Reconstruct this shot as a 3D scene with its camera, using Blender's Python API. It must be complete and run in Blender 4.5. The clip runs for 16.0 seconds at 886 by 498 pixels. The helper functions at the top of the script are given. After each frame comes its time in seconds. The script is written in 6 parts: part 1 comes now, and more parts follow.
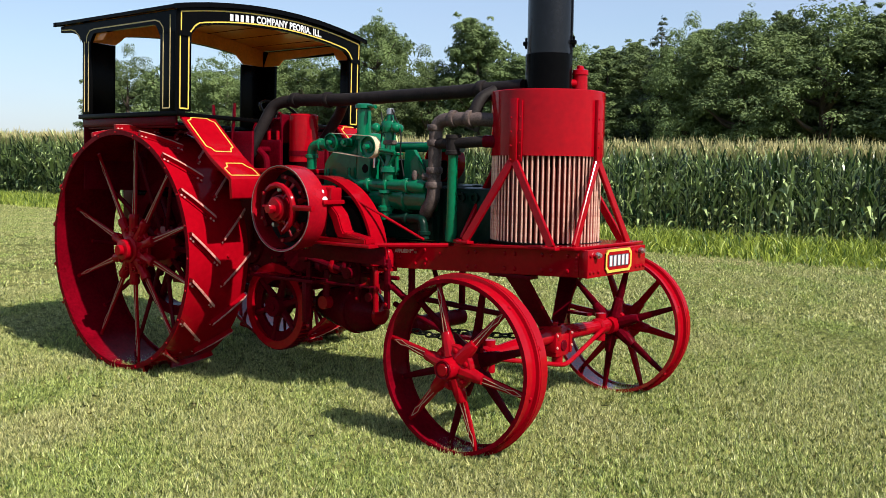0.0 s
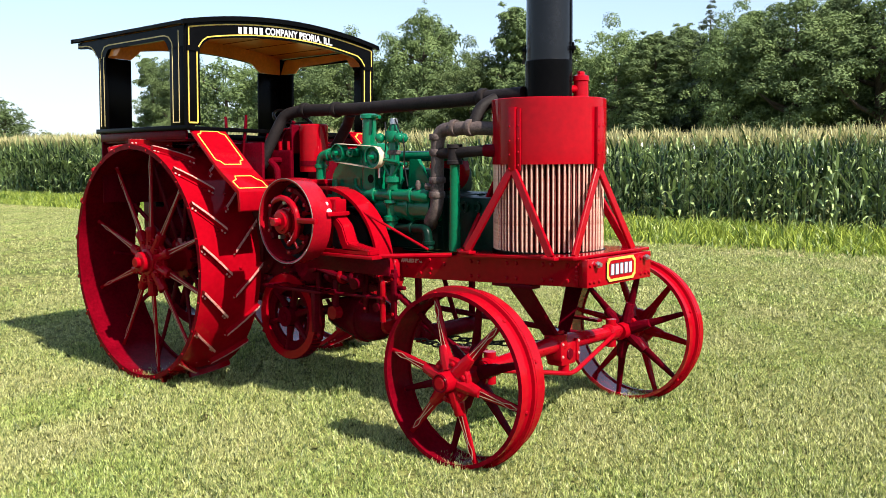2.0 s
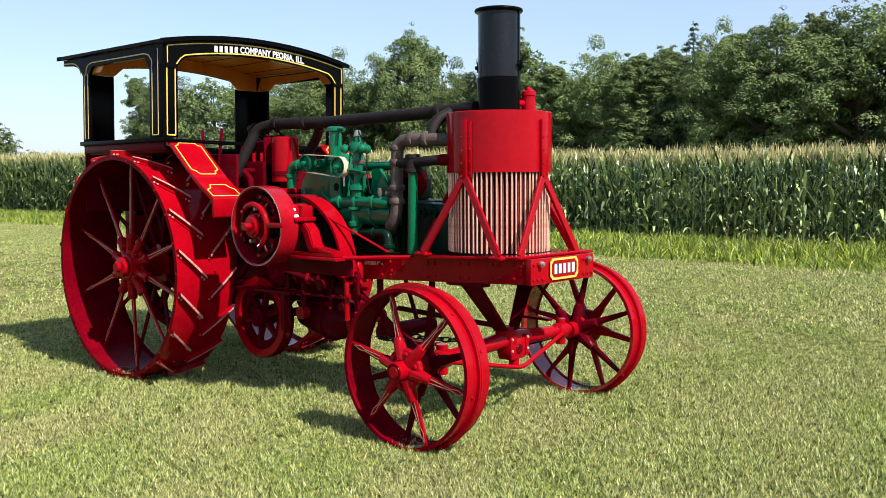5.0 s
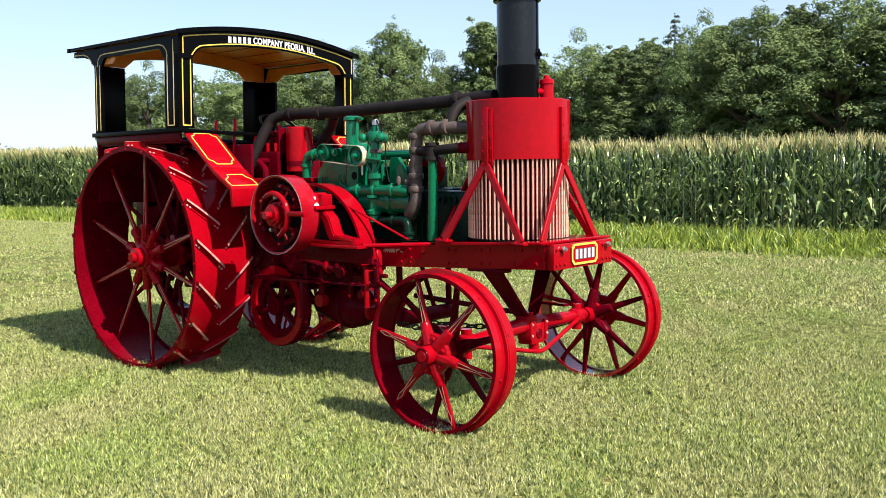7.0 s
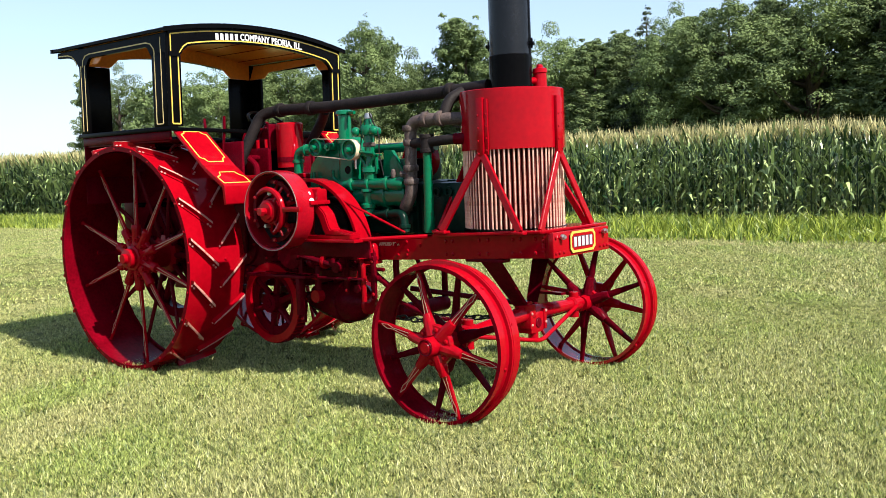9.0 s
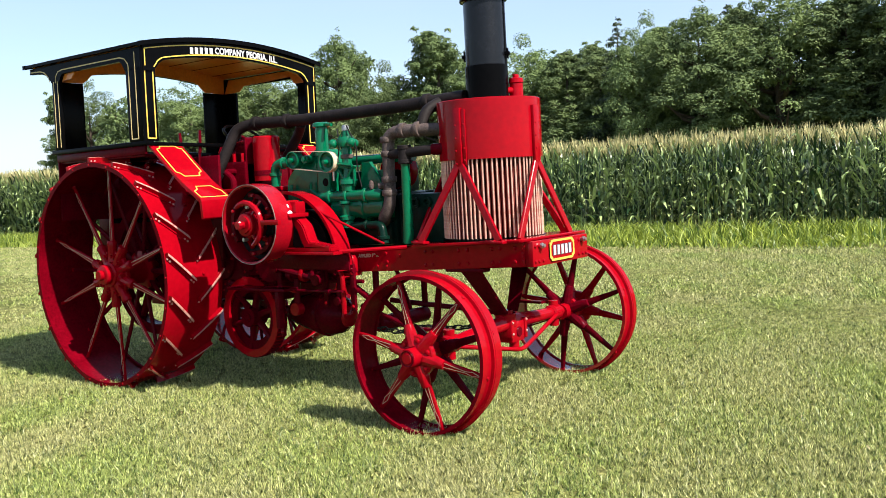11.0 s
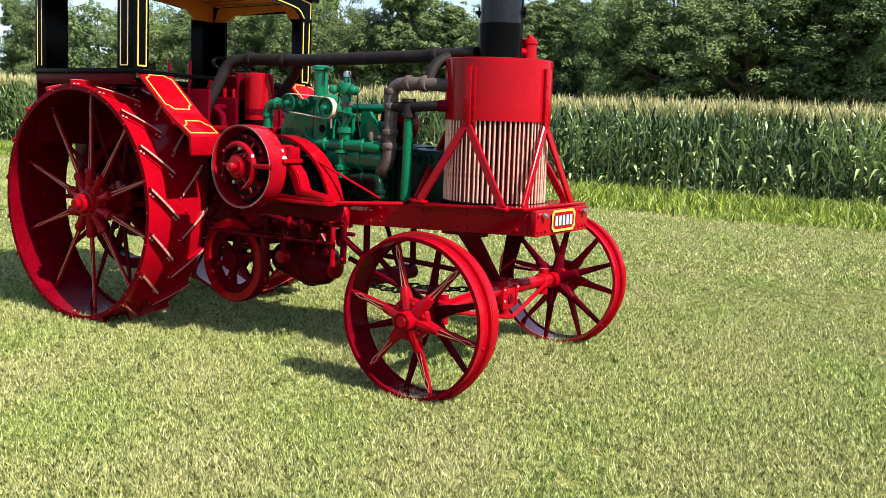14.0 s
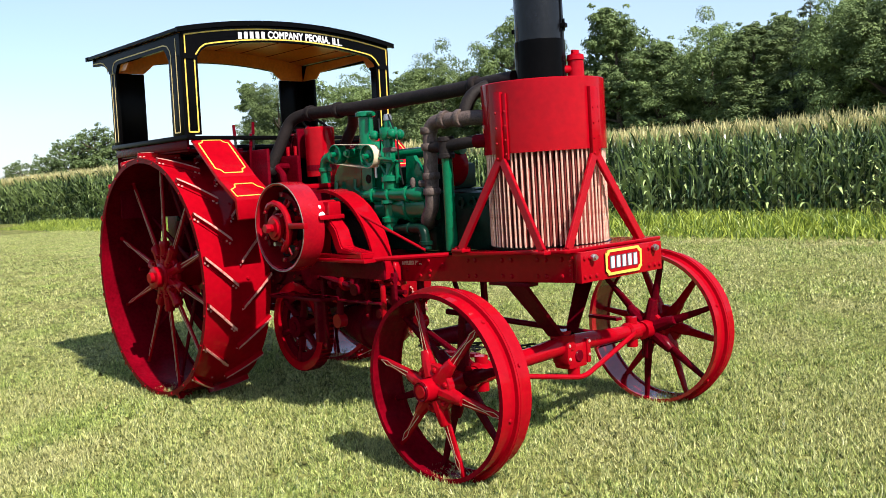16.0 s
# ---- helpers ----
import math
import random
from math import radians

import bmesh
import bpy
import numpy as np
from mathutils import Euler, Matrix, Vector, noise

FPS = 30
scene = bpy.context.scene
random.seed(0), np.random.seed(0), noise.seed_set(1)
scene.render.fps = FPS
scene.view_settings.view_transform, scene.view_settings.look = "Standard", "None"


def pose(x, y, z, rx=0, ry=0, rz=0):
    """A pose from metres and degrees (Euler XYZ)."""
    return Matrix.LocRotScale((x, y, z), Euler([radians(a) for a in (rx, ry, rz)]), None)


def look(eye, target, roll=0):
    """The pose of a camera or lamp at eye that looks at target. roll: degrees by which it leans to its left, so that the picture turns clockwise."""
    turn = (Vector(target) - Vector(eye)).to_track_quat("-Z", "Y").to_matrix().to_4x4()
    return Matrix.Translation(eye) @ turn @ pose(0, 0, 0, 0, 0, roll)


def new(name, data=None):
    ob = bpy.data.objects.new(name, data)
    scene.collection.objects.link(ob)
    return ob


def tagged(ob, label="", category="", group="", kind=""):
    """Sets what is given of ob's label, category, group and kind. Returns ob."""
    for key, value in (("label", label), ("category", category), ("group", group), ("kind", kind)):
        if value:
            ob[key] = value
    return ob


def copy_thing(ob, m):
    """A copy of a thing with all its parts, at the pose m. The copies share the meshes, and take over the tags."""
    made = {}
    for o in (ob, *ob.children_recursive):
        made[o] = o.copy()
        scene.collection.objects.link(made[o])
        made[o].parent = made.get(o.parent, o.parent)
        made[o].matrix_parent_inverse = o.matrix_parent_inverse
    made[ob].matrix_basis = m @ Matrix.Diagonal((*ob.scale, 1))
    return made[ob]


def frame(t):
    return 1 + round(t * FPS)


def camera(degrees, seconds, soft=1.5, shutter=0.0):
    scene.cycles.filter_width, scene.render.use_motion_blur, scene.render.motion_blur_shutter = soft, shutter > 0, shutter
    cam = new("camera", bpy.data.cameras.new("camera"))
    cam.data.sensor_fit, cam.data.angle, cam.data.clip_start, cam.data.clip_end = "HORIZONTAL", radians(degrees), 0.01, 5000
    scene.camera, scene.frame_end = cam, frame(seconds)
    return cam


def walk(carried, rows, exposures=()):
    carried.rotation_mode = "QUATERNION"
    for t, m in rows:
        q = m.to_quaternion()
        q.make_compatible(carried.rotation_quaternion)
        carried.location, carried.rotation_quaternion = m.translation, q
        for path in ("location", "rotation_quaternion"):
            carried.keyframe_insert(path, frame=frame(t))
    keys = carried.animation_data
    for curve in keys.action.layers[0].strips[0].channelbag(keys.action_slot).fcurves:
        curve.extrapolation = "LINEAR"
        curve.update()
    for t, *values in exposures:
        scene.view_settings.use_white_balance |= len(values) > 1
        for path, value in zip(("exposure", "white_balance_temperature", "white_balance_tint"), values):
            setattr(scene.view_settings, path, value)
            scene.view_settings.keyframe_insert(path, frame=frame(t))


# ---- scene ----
cam = camera(50.0, 16.0, soft=0.7)

PATH = [
    (0, (5.943, -4.855, 1.504), (4.685, -3.31, 1.335), 0.9),
    (0.5, (6.042, -4.719, 1.493), (4.74, -3.211, 1.313), 0.7),
    (1, (6.007, -4.603, 1.579), (4.684, -3.12, 1.358), -0.1),
    (1.5, (6.052, -4.619, 1.618), (4.723, -3.141, 1.398), -0.5),
    (2, (6.154, -4.642, 1.624), (4.813, -3.17, 1.434), -0.5),
    (2.5, (6.282, -4.628, 1.588), (4.928, -3.163, 1.437), -0.3),
    (3, (6.387, -4.65, 1.562), (5.03, -3.186, 1.432), -0.4),
    (3.5, (6.441, -4.702, 1.536), (5.095, -3.228, 1.421), -0.2),
    (4, (6.482, -4.756, 1.547), (5.147, -3.272, 1.422), -0.4),
    (4.5, (6.551, -4.807, 1.512), (5.22, -3.32, 1.387), -0.3),
    (5, (6.603, -4.847, 1.546), (5.278, -3.356, 1.399), -0.4),
    (7.5, (6.426, -5.135, 1.503), (5.142, -3.611, 1.341), -1.1),
    (8, (6.399, -5.169, 1.499), (5.126, -3.635, 1.332), -1.5),
    (8.5, (6.375, -5.158, 1.487), (5.108, -3.62, 1.317), -1.9),
    (11, (6.336, -5.177, 1.464), (5.119, -3.597, 1.32), -3.1),
    (11.5, (6.388, -5.166, 1.493), (5.181, -3.578, 1.352), -2.6),
    (12, (6.396, -5.144, 1.522), (5.204, -3.544, 1.373), -1.9),
    (12.5, (6.404, -5.131, 1.528), (5.234, -3.518, 1.355), -1.0),
    (13, (6.374, -5.174, 1.523), (5.226, -3.549, 1.318), 0.1),
    (13.5, (6.216, -5.154, 1.517), (5.068, -3.533, 1.287), 1.0),
    (14, (6.013, -5.21, 1.587), (4.883, -3.582, 1.316), 1.9),
    (14.5, (6.024, -4.907, 1.462), (4.792, -3.35, 1.226), 1.6),
    (15, (6.127, -4.65, 1.316), (4.8, -3.163, 1.147), 0.3),
    (15.5, (6.187, -4.189, 1.468), (4.767, -2.795, 1.272), -2.5),
    (16, (6.366, -3.947, 1.509), (4.869, -2.631, 1.348), -3.6),
]
walk(cam, [(t, look(eye, target, roll)) for t, eye, target, roll in PATH],
     exposures=((0.0, 0.49), (0.5, 0.64), (1.0, 1.02), (2.0, 0.96), (2.5, 0.78), (3.5, 0.70), (5.0, 0.71), (8.0, 0.92), (11.0, 0.87), (12.5, 0.89), (13.5, 1.18), (14.0, 1.0), (14.5, 1.05), (15.5, 0.87), (16.0, 0.82)))

# ---- light ----
SUN_AZ, SUN_EL = radians(97.0), radians(45.5)     # clockwise from +y
world = bpy.data.worlds.new("sky")
scene.world = world
world.use_nodes = True
wn = world.node_tree
sky = wn.nodes.new("ShaderNodeTexSky")
sky.sky_type = "NISHITA"
sky.sun_disc = False
sky.sun_elevation, sky.sun_rotation = SUN_EL, SUN_AZ
sky.air_density, sky.dust_density, sky.ozone_density = 1.0, 0.9, 2.6
# thin high haze over the blue
tcw, mapw, hz, hr, hm = (wn.nodes.new(k) for k in ("ShaderNodeTexCoord", "ShaderNodeMapping", "ShaderNodeTexNoise", "ShaderNodeMapRange", "ShaderNodeMix"))
mapw.inputs["Scale"].default_value = (1.0, 1.0, 3.5)
hz.inputs["Scale"].default_value, hz.inputs["Detail"].default_value = 1.6, 6
hr.inputs[1].default_value, hr.inputs[2].default_value, hr.inputs[3].default_value, hr.inputs[4].default_value = 0.38, 0.72, 0.15, 0.55
hm.data_type = "RGBA"
hm.inputs[7].default_value = (3.7, 4.35, 6.0, 1)
wn.links.new(tcw.outputs["Generated"], mapw.inputs[0])
wn.links.new(mapw.outputs[0], hz.inputs["Vector"])
wn.links.new(hz.outputs[0], hr.inputs[0])
wn.links.new(hr.outputs[0], hm.inputs[0])
wn.links.new(sky.outputs[0], hm.inputs[6])
wn.links.new(hm.outputs[2], wn.nodes["Background"].inputs[0])
wn.nodes["Background"].inputs[1].default_value = 0.112
sun = new("sun", bpy.data.lights.new("sun", "SUN"))
sun.data.energy, sun.data.angle, sun.data.color = 5.8, radians(0.6), (1.0, 0.93, 0.82)
_s = Vector((math.sin(SUN_AZ) * math.cos(SUN_EL), math.cos(SUN_AZ) * math.cos(SUN_EL), math.sin(SUN_EL)))
sun.matrix_world = look(_s * 60, (0, 0, 0))

# ---- materials ----


def material(name, colour, rough=0.5, metal=0.0, coat=0.0, vary=0.12, scale=6.0, bump=0.0, bump_scale=60.0, second=None,
             rough_vary=0.1, spec=0.35):
    """Paint or bare surface: base colour with two scales of variation, uneven gloss and fine relief."""
    m = bpy.data.materials.new(name)
    m.use_nodes = True
    nt = m.node_tree
    b = nt.nodes["Principled BSDF"]
    tc = nt.nodes.new("ShaderNodeTexCoord")
    n1, n2 = nt.nodes.new("ShaderNodeTexNoise"), nt.nodes.new("ShaderNodeTexNoise")
    n1.inputs["Scale"].default_value, n2.inputs["Scale"].default_value = scale, scale * 9
    n1.inputs["Detail"].default_value = 4
    for n in (n1, n2):
        nt.links.new(tc.outputs["Object"], n.inputs["Vector"])
    ramp = nt.nodes.new("ShaderNodeValToRGB")
    c2 = second or [c * (1 - vary * 2.2) for c in colour]
    ramp.color_ramp.elements[0].position, ramp.color_ramp.elements[0].color = 0.32, (*c2, 1)
    ramp.color_ramp.elements[1].position, ramp.color_ramp.elements[1].color = 0.68, (*colour, 1)
    mix = nt.nodes.new("ShaderNodeMath")
    mix.operation = "MULTIPLY_ADD"
    mix.inputs[1].default_value = 0.45
    nt.links.new(n2.outputs[0], mix.inputs[0])
    half = nt.nodes.new("ShaderNodeMath")
    half.operation = "MULTIPLY"
    half.inputs[1].default_value = 0.55
    nt.links.new(n1.outputs[0], half.inputs[0])
    nt.links.new(half.outputs[0], mix.inputs[2])
    nt.links.new(mix.outputs[0], ramp.inputs[0])
    nt.links.new(ramp.outputs[0], b.inputs["Base Color"])
    rr = nt.nodes.new("ShaderNodeMapRange")
    rr.inputs[3].default_value, rr.inputs[4].default_value = max(0.02, rough - rough_vary), rough + rough_vary
    nt.links.new(n1.outputs[0], rr.inputs[0])
    nt.links.new(rr.outputs[0], b.inputs["Roughness"])
    b.inputs["Metallic"].default_value = metal
    b.inputs["Specular IOR Level"].default_value = spec
    b.inputs["Coat Weight"].default_value = coat
    b.inputs["Coat Roughness"].default_value = 0.05
    if bump:
        n3 = nt.nodes.new("ShaderNodeTexNoise")
        n3.inputs["Scale"].default_value, n3.inputs["Detail"].default_value = bump_scale, 6
        nt.links.new(tc.outputs["Object"], n3.inputs["Vector"])
        bp = nt.nodes.new("ShaderNodeBump")
        bp.inputs["Strength"].default_value, bp.inputs["Distance"].default_value = bump, 0.01
        nt.links.new(n3.outputs[0], bp.inputs["Height"])
        nt.links.new(bp.outputs[0], b.inputs["Normal"])
    return m


def foliage(name, light, dark, rough=0.55, through_leaf=0.35, spread=0.5, scale=0.6, low=0.0, gain=1.5):
    """Leaves: colour varies from leaf to leaf and in drifts; some light passes through."""
    m = bpy.data.materials.new(name)
    m.use_nodes = True
    nt = m.node_tree
    b = nt.nodes["Principled BSDF"]
    geo, tc = nt.nodes.new("ShaderNodeNewGeometry"), nt.nodes.new("ShaderNodeTexCoord")
    info = nt.nodes.new("ShaderNodeObjectInfo")
    no = nt.nodes.new("ShaderNodeTexNoise")
    no.inputs["Scale"].default_value, no.inputs["Detail"].default_value = scale, 5
    nt.links.new(tc.outputs["Object"], no.inputs["Vector"])
    mix = nt.nodes.new("ShaderNodeMath")
    mix.operation = "MULTIPLY_ADD"
    mix.inputs[1].default_value = spread
    nt.links.new(geo.outputs["Random Per Island"], mix.inputs[0])
    part_n = nt.nodes.new("ShaderNodeMath")
    part_n.operation = "MULTIPLY_ADD"
    part_n.inputs[1].default_value, part_n.inputs[2].default_value = gain, 0.5 - gain / 2 - spread / 2
    nt.links.new(no.outputs[0], part_n.inputs[0])
    nt.links.new(part_n.outputs[0], mix.inputs[2])
    ramp = nt.nodes.new("ShaderNodeValToRGB")
    ramp.color_ramp.elements[0].color, ramp.color_ramp.elements[1].color = (*dark, 1), (*light, 1)
    ramp.color_ramp.elements[0].position = low
    nt.links.new(mix.outputs[0], ramp.inputs[0])
    hsv = nt.nodes.new("ShaderNodeHueSaturation")
    sh = nt.nodes.new("ShaderNodeMapRange")
    sh.inputs[3].default_value, sh.inputs[4].default_value = 0.8, 1.2
    nt.links.new(info.outputs["Random"], sh.inputs[0])
    nt.links.new(sh.outputs[0], hsv.inputs["Value"])
    nt.links.new(ramp.outputs[0], hsv.inputs["Color"])
    nt.links.new(hsv.outputs[0], b.inputs["Base Color"])
    b.inputs["Roughness"].default_value = rough
    tr = nt.nodes.new("ShaderNodeBsdfTranslucent")
    nt.links.new(hsv.outputs[0], tr.inputs[0])
    ms = nt.nodes.new("ShaderNodeMixShader")
    ms.inputs[0].default_value = through_leaf
    nt.links.new(b.outputs[0], ms.inputs[1])
    nt.links.new(tr.outputs[0], ms.inputs[2])
    nt.links.new(ms.outputs[0], nt.nodes["Material Output"].inputs[0])
    return m


RED = material("red_enamel", (0.288, 0.0012, 0.0068), 0.12, coat=0.16, rough_vary=0.05, spec=0.05, vary=0.12, scale=3, bump=0.04, bump_scale=25)
RED_GLOSS = material("red_enamel_glossy", (0.24, 0.0014, 0.0085), 0.10, rough_vary=0.03, coat=0.6, spec=0.5, vary=0.15, scale=4, bump=0.03, bump_scale=25)
# same enamel darkened: shade put into the colour of sheltered parts
RED_SHADED = material("red_enamel_shaded", (0.108, 0.0010, 0.0068), 0.22, coat=0.0, spec=0.04, vary=0.25, scale=7, bump=0.12, bump_scale=40)
# red for rim insides, its colour darkened to hold their shade
RED_DULL = material("red_enamel_half_shaded", (0.15, 0.0010, 0.0070), 0.16, rough_vary=0.04, coat=0.0, vary=0.25, scale=5, bump=0.08, bump_scale=30, spec=0.03)
PINSTRIPE = material("gold_pinstripe", (0.44, 0.28, 0.19), 0.4, vary=0.15, scale=15)
GREEN = material("green_enamel", (0.0012, 0.120, 0.054), 0.18, coat=0.32, spec=0.15, vary=0.15, scale=5, bump=0.06, bump_scale=35)
GREEN_DARK = material("green_enamel_dark", (0.002, 0.022, 0.014), 0.35, spec=0.12, coat=0.0, vary=0.3, scale=8, bump=0.1)
BLACK = material("black_enamel", (0.0022, 0.0021, 0.0024), 0.22, coat=0.0, vary=0.2, scale=4, spec=0.04, rough_vary=0.05)
STACK = material("black_stack_paint", (0.0075, 0.0085, 0.0120), 0.24, vary=0.3, scale=5, bump=0.05, spec=0.28)
PIPE = material("sooty_iron_pipe", (0.021, 0.0165, 0.0165), 0.60, spec=0.10, metal=0.0, vary=0.3, scale=9, bump=0.25, bump_scale=120, second=(0.006, 0.005, 0.0055))
PIPE_WARM = material("warm_grey_iron_fitting", (0.125, 0.092, 0.083), 0.5, spec=0.2, metal=0.0, vary=0.25, scale=12, bump=0.2, bump_scale=90, second=(0.022, 0.016, 0.016))
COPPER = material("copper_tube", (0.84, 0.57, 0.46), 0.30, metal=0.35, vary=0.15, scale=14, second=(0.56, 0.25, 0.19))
# dark red puts the shade between outer tubes into the inner ones' colour
TUBE_DARK = material("shaded_tube", (0.30, 0.045, 0.040), 0.5, metal=0.0, vary=0.3, scale=12)
YELLOW = material("yellow_stripe_paint", (0.64, 0.45, 0.075), 0.35, vary=0.08)
CREAM = material("cream_stripe_paint", (0.66, 0.50, 0.24), 0.45, vary=0.1, spec=0.1)
WORN = material("worn_bare_edge", (0.60, 0.36, 0.31), 0.38, vary=0.25, scale=60, second=(0.30, 0.02, 0.025))
TREAD = material("rubbed_pulley_red", (0.31, 0.0025, 0.009), 0.24, spec=0.25, coat=0.2, vary=0.2, scale=6, second=(0.20, 0.002, 0.008), bump=0.05)
RIM_GREY = material("rubbed_grey_edge", (0.30, 0.24, 0.22), 0.4, metal=0.3, vary=0.3, scale=30)
WHITE = material("white_sign_paint", (0.56, 0.58, 0.61), 0.4, vary=0.08)
WOOD = material("orange_varnished_wood", (0.74, 0.25, 0.030), 0.35, coat=0.2, vary=0.2, scale=5, second=(0.50, 0.16, 0.022), bump=0.05)
BELT = material("canvas_belt", (0.62, 0.52, 0.36), 0.8, vary=0.15, scale=25, bump=0.2)
STEEL = material("bright_steel", (0.55, 0.53, 0.52), 0.3, metal=0.9, vary=0.2, scale=20)
CHAIN = material("black_chain_iron", (0.012, 0.011, 0.011), 0.5, metal=0.5, vary=0.2)
SIGN_BLUE = material("blue_grey_sign_field", (0.05, 0.07, 0.11), 0.4, vary=0.2)

# ---- mesh helpers ----


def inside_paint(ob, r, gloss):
    """The inner side of a wheel rim: red darkened for shade, or kept glossy."""
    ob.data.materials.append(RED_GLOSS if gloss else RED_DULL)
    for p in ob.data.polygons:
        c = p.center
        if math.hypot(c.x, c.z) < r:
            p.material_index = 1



def finish(name, bm, mat, parent=None, label="", smooth=35):
    me = bpy.data.meshes.new(name)
    bmesh.ops.recalc_face_normals(bm, faces=bm.faces)
    bm.to_mesh(me)
    bm.free()
    me.materials.append(mat)
    for p in me.polygons:
        p.use_smooth = True
    me.set_sharp_from_angle(angle=radians(smooth))
    ob = new(name, me)
    if parent:
        ob.parent = parent
    if name.endswith(("bolts", "rivets", "nuts")):
        tagged(ob, kind="stuff")
    return tagged(ob, label)


def part(name, bm, mat, parent, label="", smooth=35):
    return finish(name, bm, mat, parent, label, smooth)


def share(ob, name, parent, m, label=""):
    """Another object on the same mesh."""
    o = new(name, ob.data)
    o.parent = parent
    o.matrix_local = m
    return tagged(o, label, kind="stuff" if name.endswith(("bolts", "rivets", "nuts")) else "")


def box(x0, x1, y0, y1, z0, z1, bevel=0.006, bm=None):
    made = bm or bmesh.new()
    m = Matrix.Translation(((x0 + x1) / 2, (y0 + y1) / 2, (z0 + z1) / 2)) @ Matrix.Diagonal((x1 - x0, y1 - y0, z1 - z0, 1))
    r = bmesh.ops.create_cube(made, size=1, matrix=m)
    if bevel:
        es = list({e for v in r["verts"] for e in v.link_edges})
        bmesh.ops.bevel(made, geom=es, offset=bevel, segments=2, affect="EDGES", profile=0.6)
    return made


def basis(d):
    d = Vector(d).normalized()
    a = d.orthogonal().normalized()
    return a, d.cross(a)


def tube(points, r, sides=14, bm=None, caps=True, closed=False, up=None):
    """A round bar or pipe along points; r is a number or one per point."""
    bm = bm or bmesh.new()
    pts = [Vector(p) for p in points]
    n = len(pts)
    rs = r if isinstance(r, (list, tuple)) else [r] * n
    rings = []
    a = None
    for i, p in enumerate(pts):
        before = pts[i - 1] if (i or closed) else pts[i]
        after = pts[(i + 1) % n] if (i < n - 1 or closed) else pts[i]
        d = (after - before).normalized()
        if a is None:
            a = d.orthogonal().normalized() if up is None else Vector(up)
        a = (a - d * a.dot(d)).normalized()
        b = d.cross(a)
        rings.append([bm.verts.new(p + (a * math.cos(t) + b * math.sin(t)) * rs[i]) for t in np.linspace(0, math.tau, sides, endpoint=False)])
    for i in range(n if closed else n - 1):
        q, w = rings[i], rings[(i + 1) % n]
        for k in range(sides):
            bm.faces.new((q[k], q[(k + 1) % sides], w[(k + 1) % sides], w[k]))
    if caps and not closed:
        bm.faces.new(rings[0][::-1])
        bm.faces.new(rings[-1])
    return bm


def bend(points, radius=0.06, steps=5):
    """Round off the corners of a line of points."""
    pts = [Vector(p) for p in points]
    out = [pts[0]]
    for a, b, c in zip(pts, pts[1:], pts[2:]):
        u, v = (a - b), (c - b)
        k = min(radius, u.length * 0.45, v.length * 0.45)
        s, e = b + u.normalized() * k, b + v.normalized() * k
        for t in np.linspace(0, 1, steps + 1):
            out.append(s * (1 - t) ** 2 + b * 2 * t * (1 - t) + e * t * t)
    return out + [pts[-1]]


def lathe(profile, centre, axis="y", sides=48, bm=None, closed=False, arc=None):
    """Turn (radius, along) pairs round an axis through centre."""
    bm = bm or bmesh.new()
    c = Vector(centre)
    e = {"x": (Vector((0, 1, 0)), Vector((0, 0, 1)), Vector((1, 0, 0))), "y": (Vector((1, 0, 0)), Vector((0, 0, 1)), Vector((0, 1, 0))),
         "z": (Vector((1, 0, 0)), Vector((0, 1, 0)), Vector((0, 0, 1)))}[axis]
    full = arc is None
    ts = np.linspace(0, math.tau, sides, endpoint=False) if full else np.linspace(radians(arc[0]), radians(arc[1]), sides)
    rings = []
    for t in ts:
        d = e[0] * math.cos(t) + e[1] * math.sin(t)
        rings.append([bm.verts.new(c + d * r + e[2] * h) for r, h in profile])
    m = len(profile)
    for i in range(len(rings) if full else len(rings) - 1):
        q, w = rings[i], rings[(i + 1) % len(rings)]
        for k in range(m if closed else m - 1):
            f = (q[k], q[(k + 1) % m], w[(k + 1) % m], w[k])
            bm.faces.new(f)
    if not full and closed:
        bm.faces.new(rings[0])
        bm.faces.new(rings[-1][::-1])
    if full and not closed:
        bmesh.ops.remove_doubles(bm, verts=bm.verts, dist=1e-5)
    return bm


def disc(c, r, h, axis="y", sides=24, bm=None, chamfer=0.004):
    """A solid round boss from c along the axis."""
    s = 1 if h > 0 else -1
    k = min(chamfer, abs(h) * 0.4, r * 0.4)
    return lathe([(1e-6, 0), (r, 0), (r, h - s * k), (r - k, h), (1e-6, h)], c, axis, sides, bm)


def slab(outline, thick, m, bm=None, bevel=0.0):
    """An outline in (u, v), made thick along w, placed by the matrix m."""
    bm = bm or bmesh.new()
    lo = [bm.verts.new(m @ Vector((u, v, 0))) for u, v in outline]
    hi = [bm.verts.new(m @ Vector((u, v, thick))) for u, v in outline]
    fs = [bm.faces.new(lo[::-1]), bm.faces.new(hi)]
    n = len(lo)
    for i in range(n):
        fs.append(bm.faces.new((lo[i], lo[(i + 1) % n], hi[(i + 1) % n], hi[i])))
    if bevel:
        es = list({e for f in fs for e in f.edges})
        bmesh.ops.bevel(bm, geom=es, offset=bevel, segments=1, affect="EDGES")
    return bm


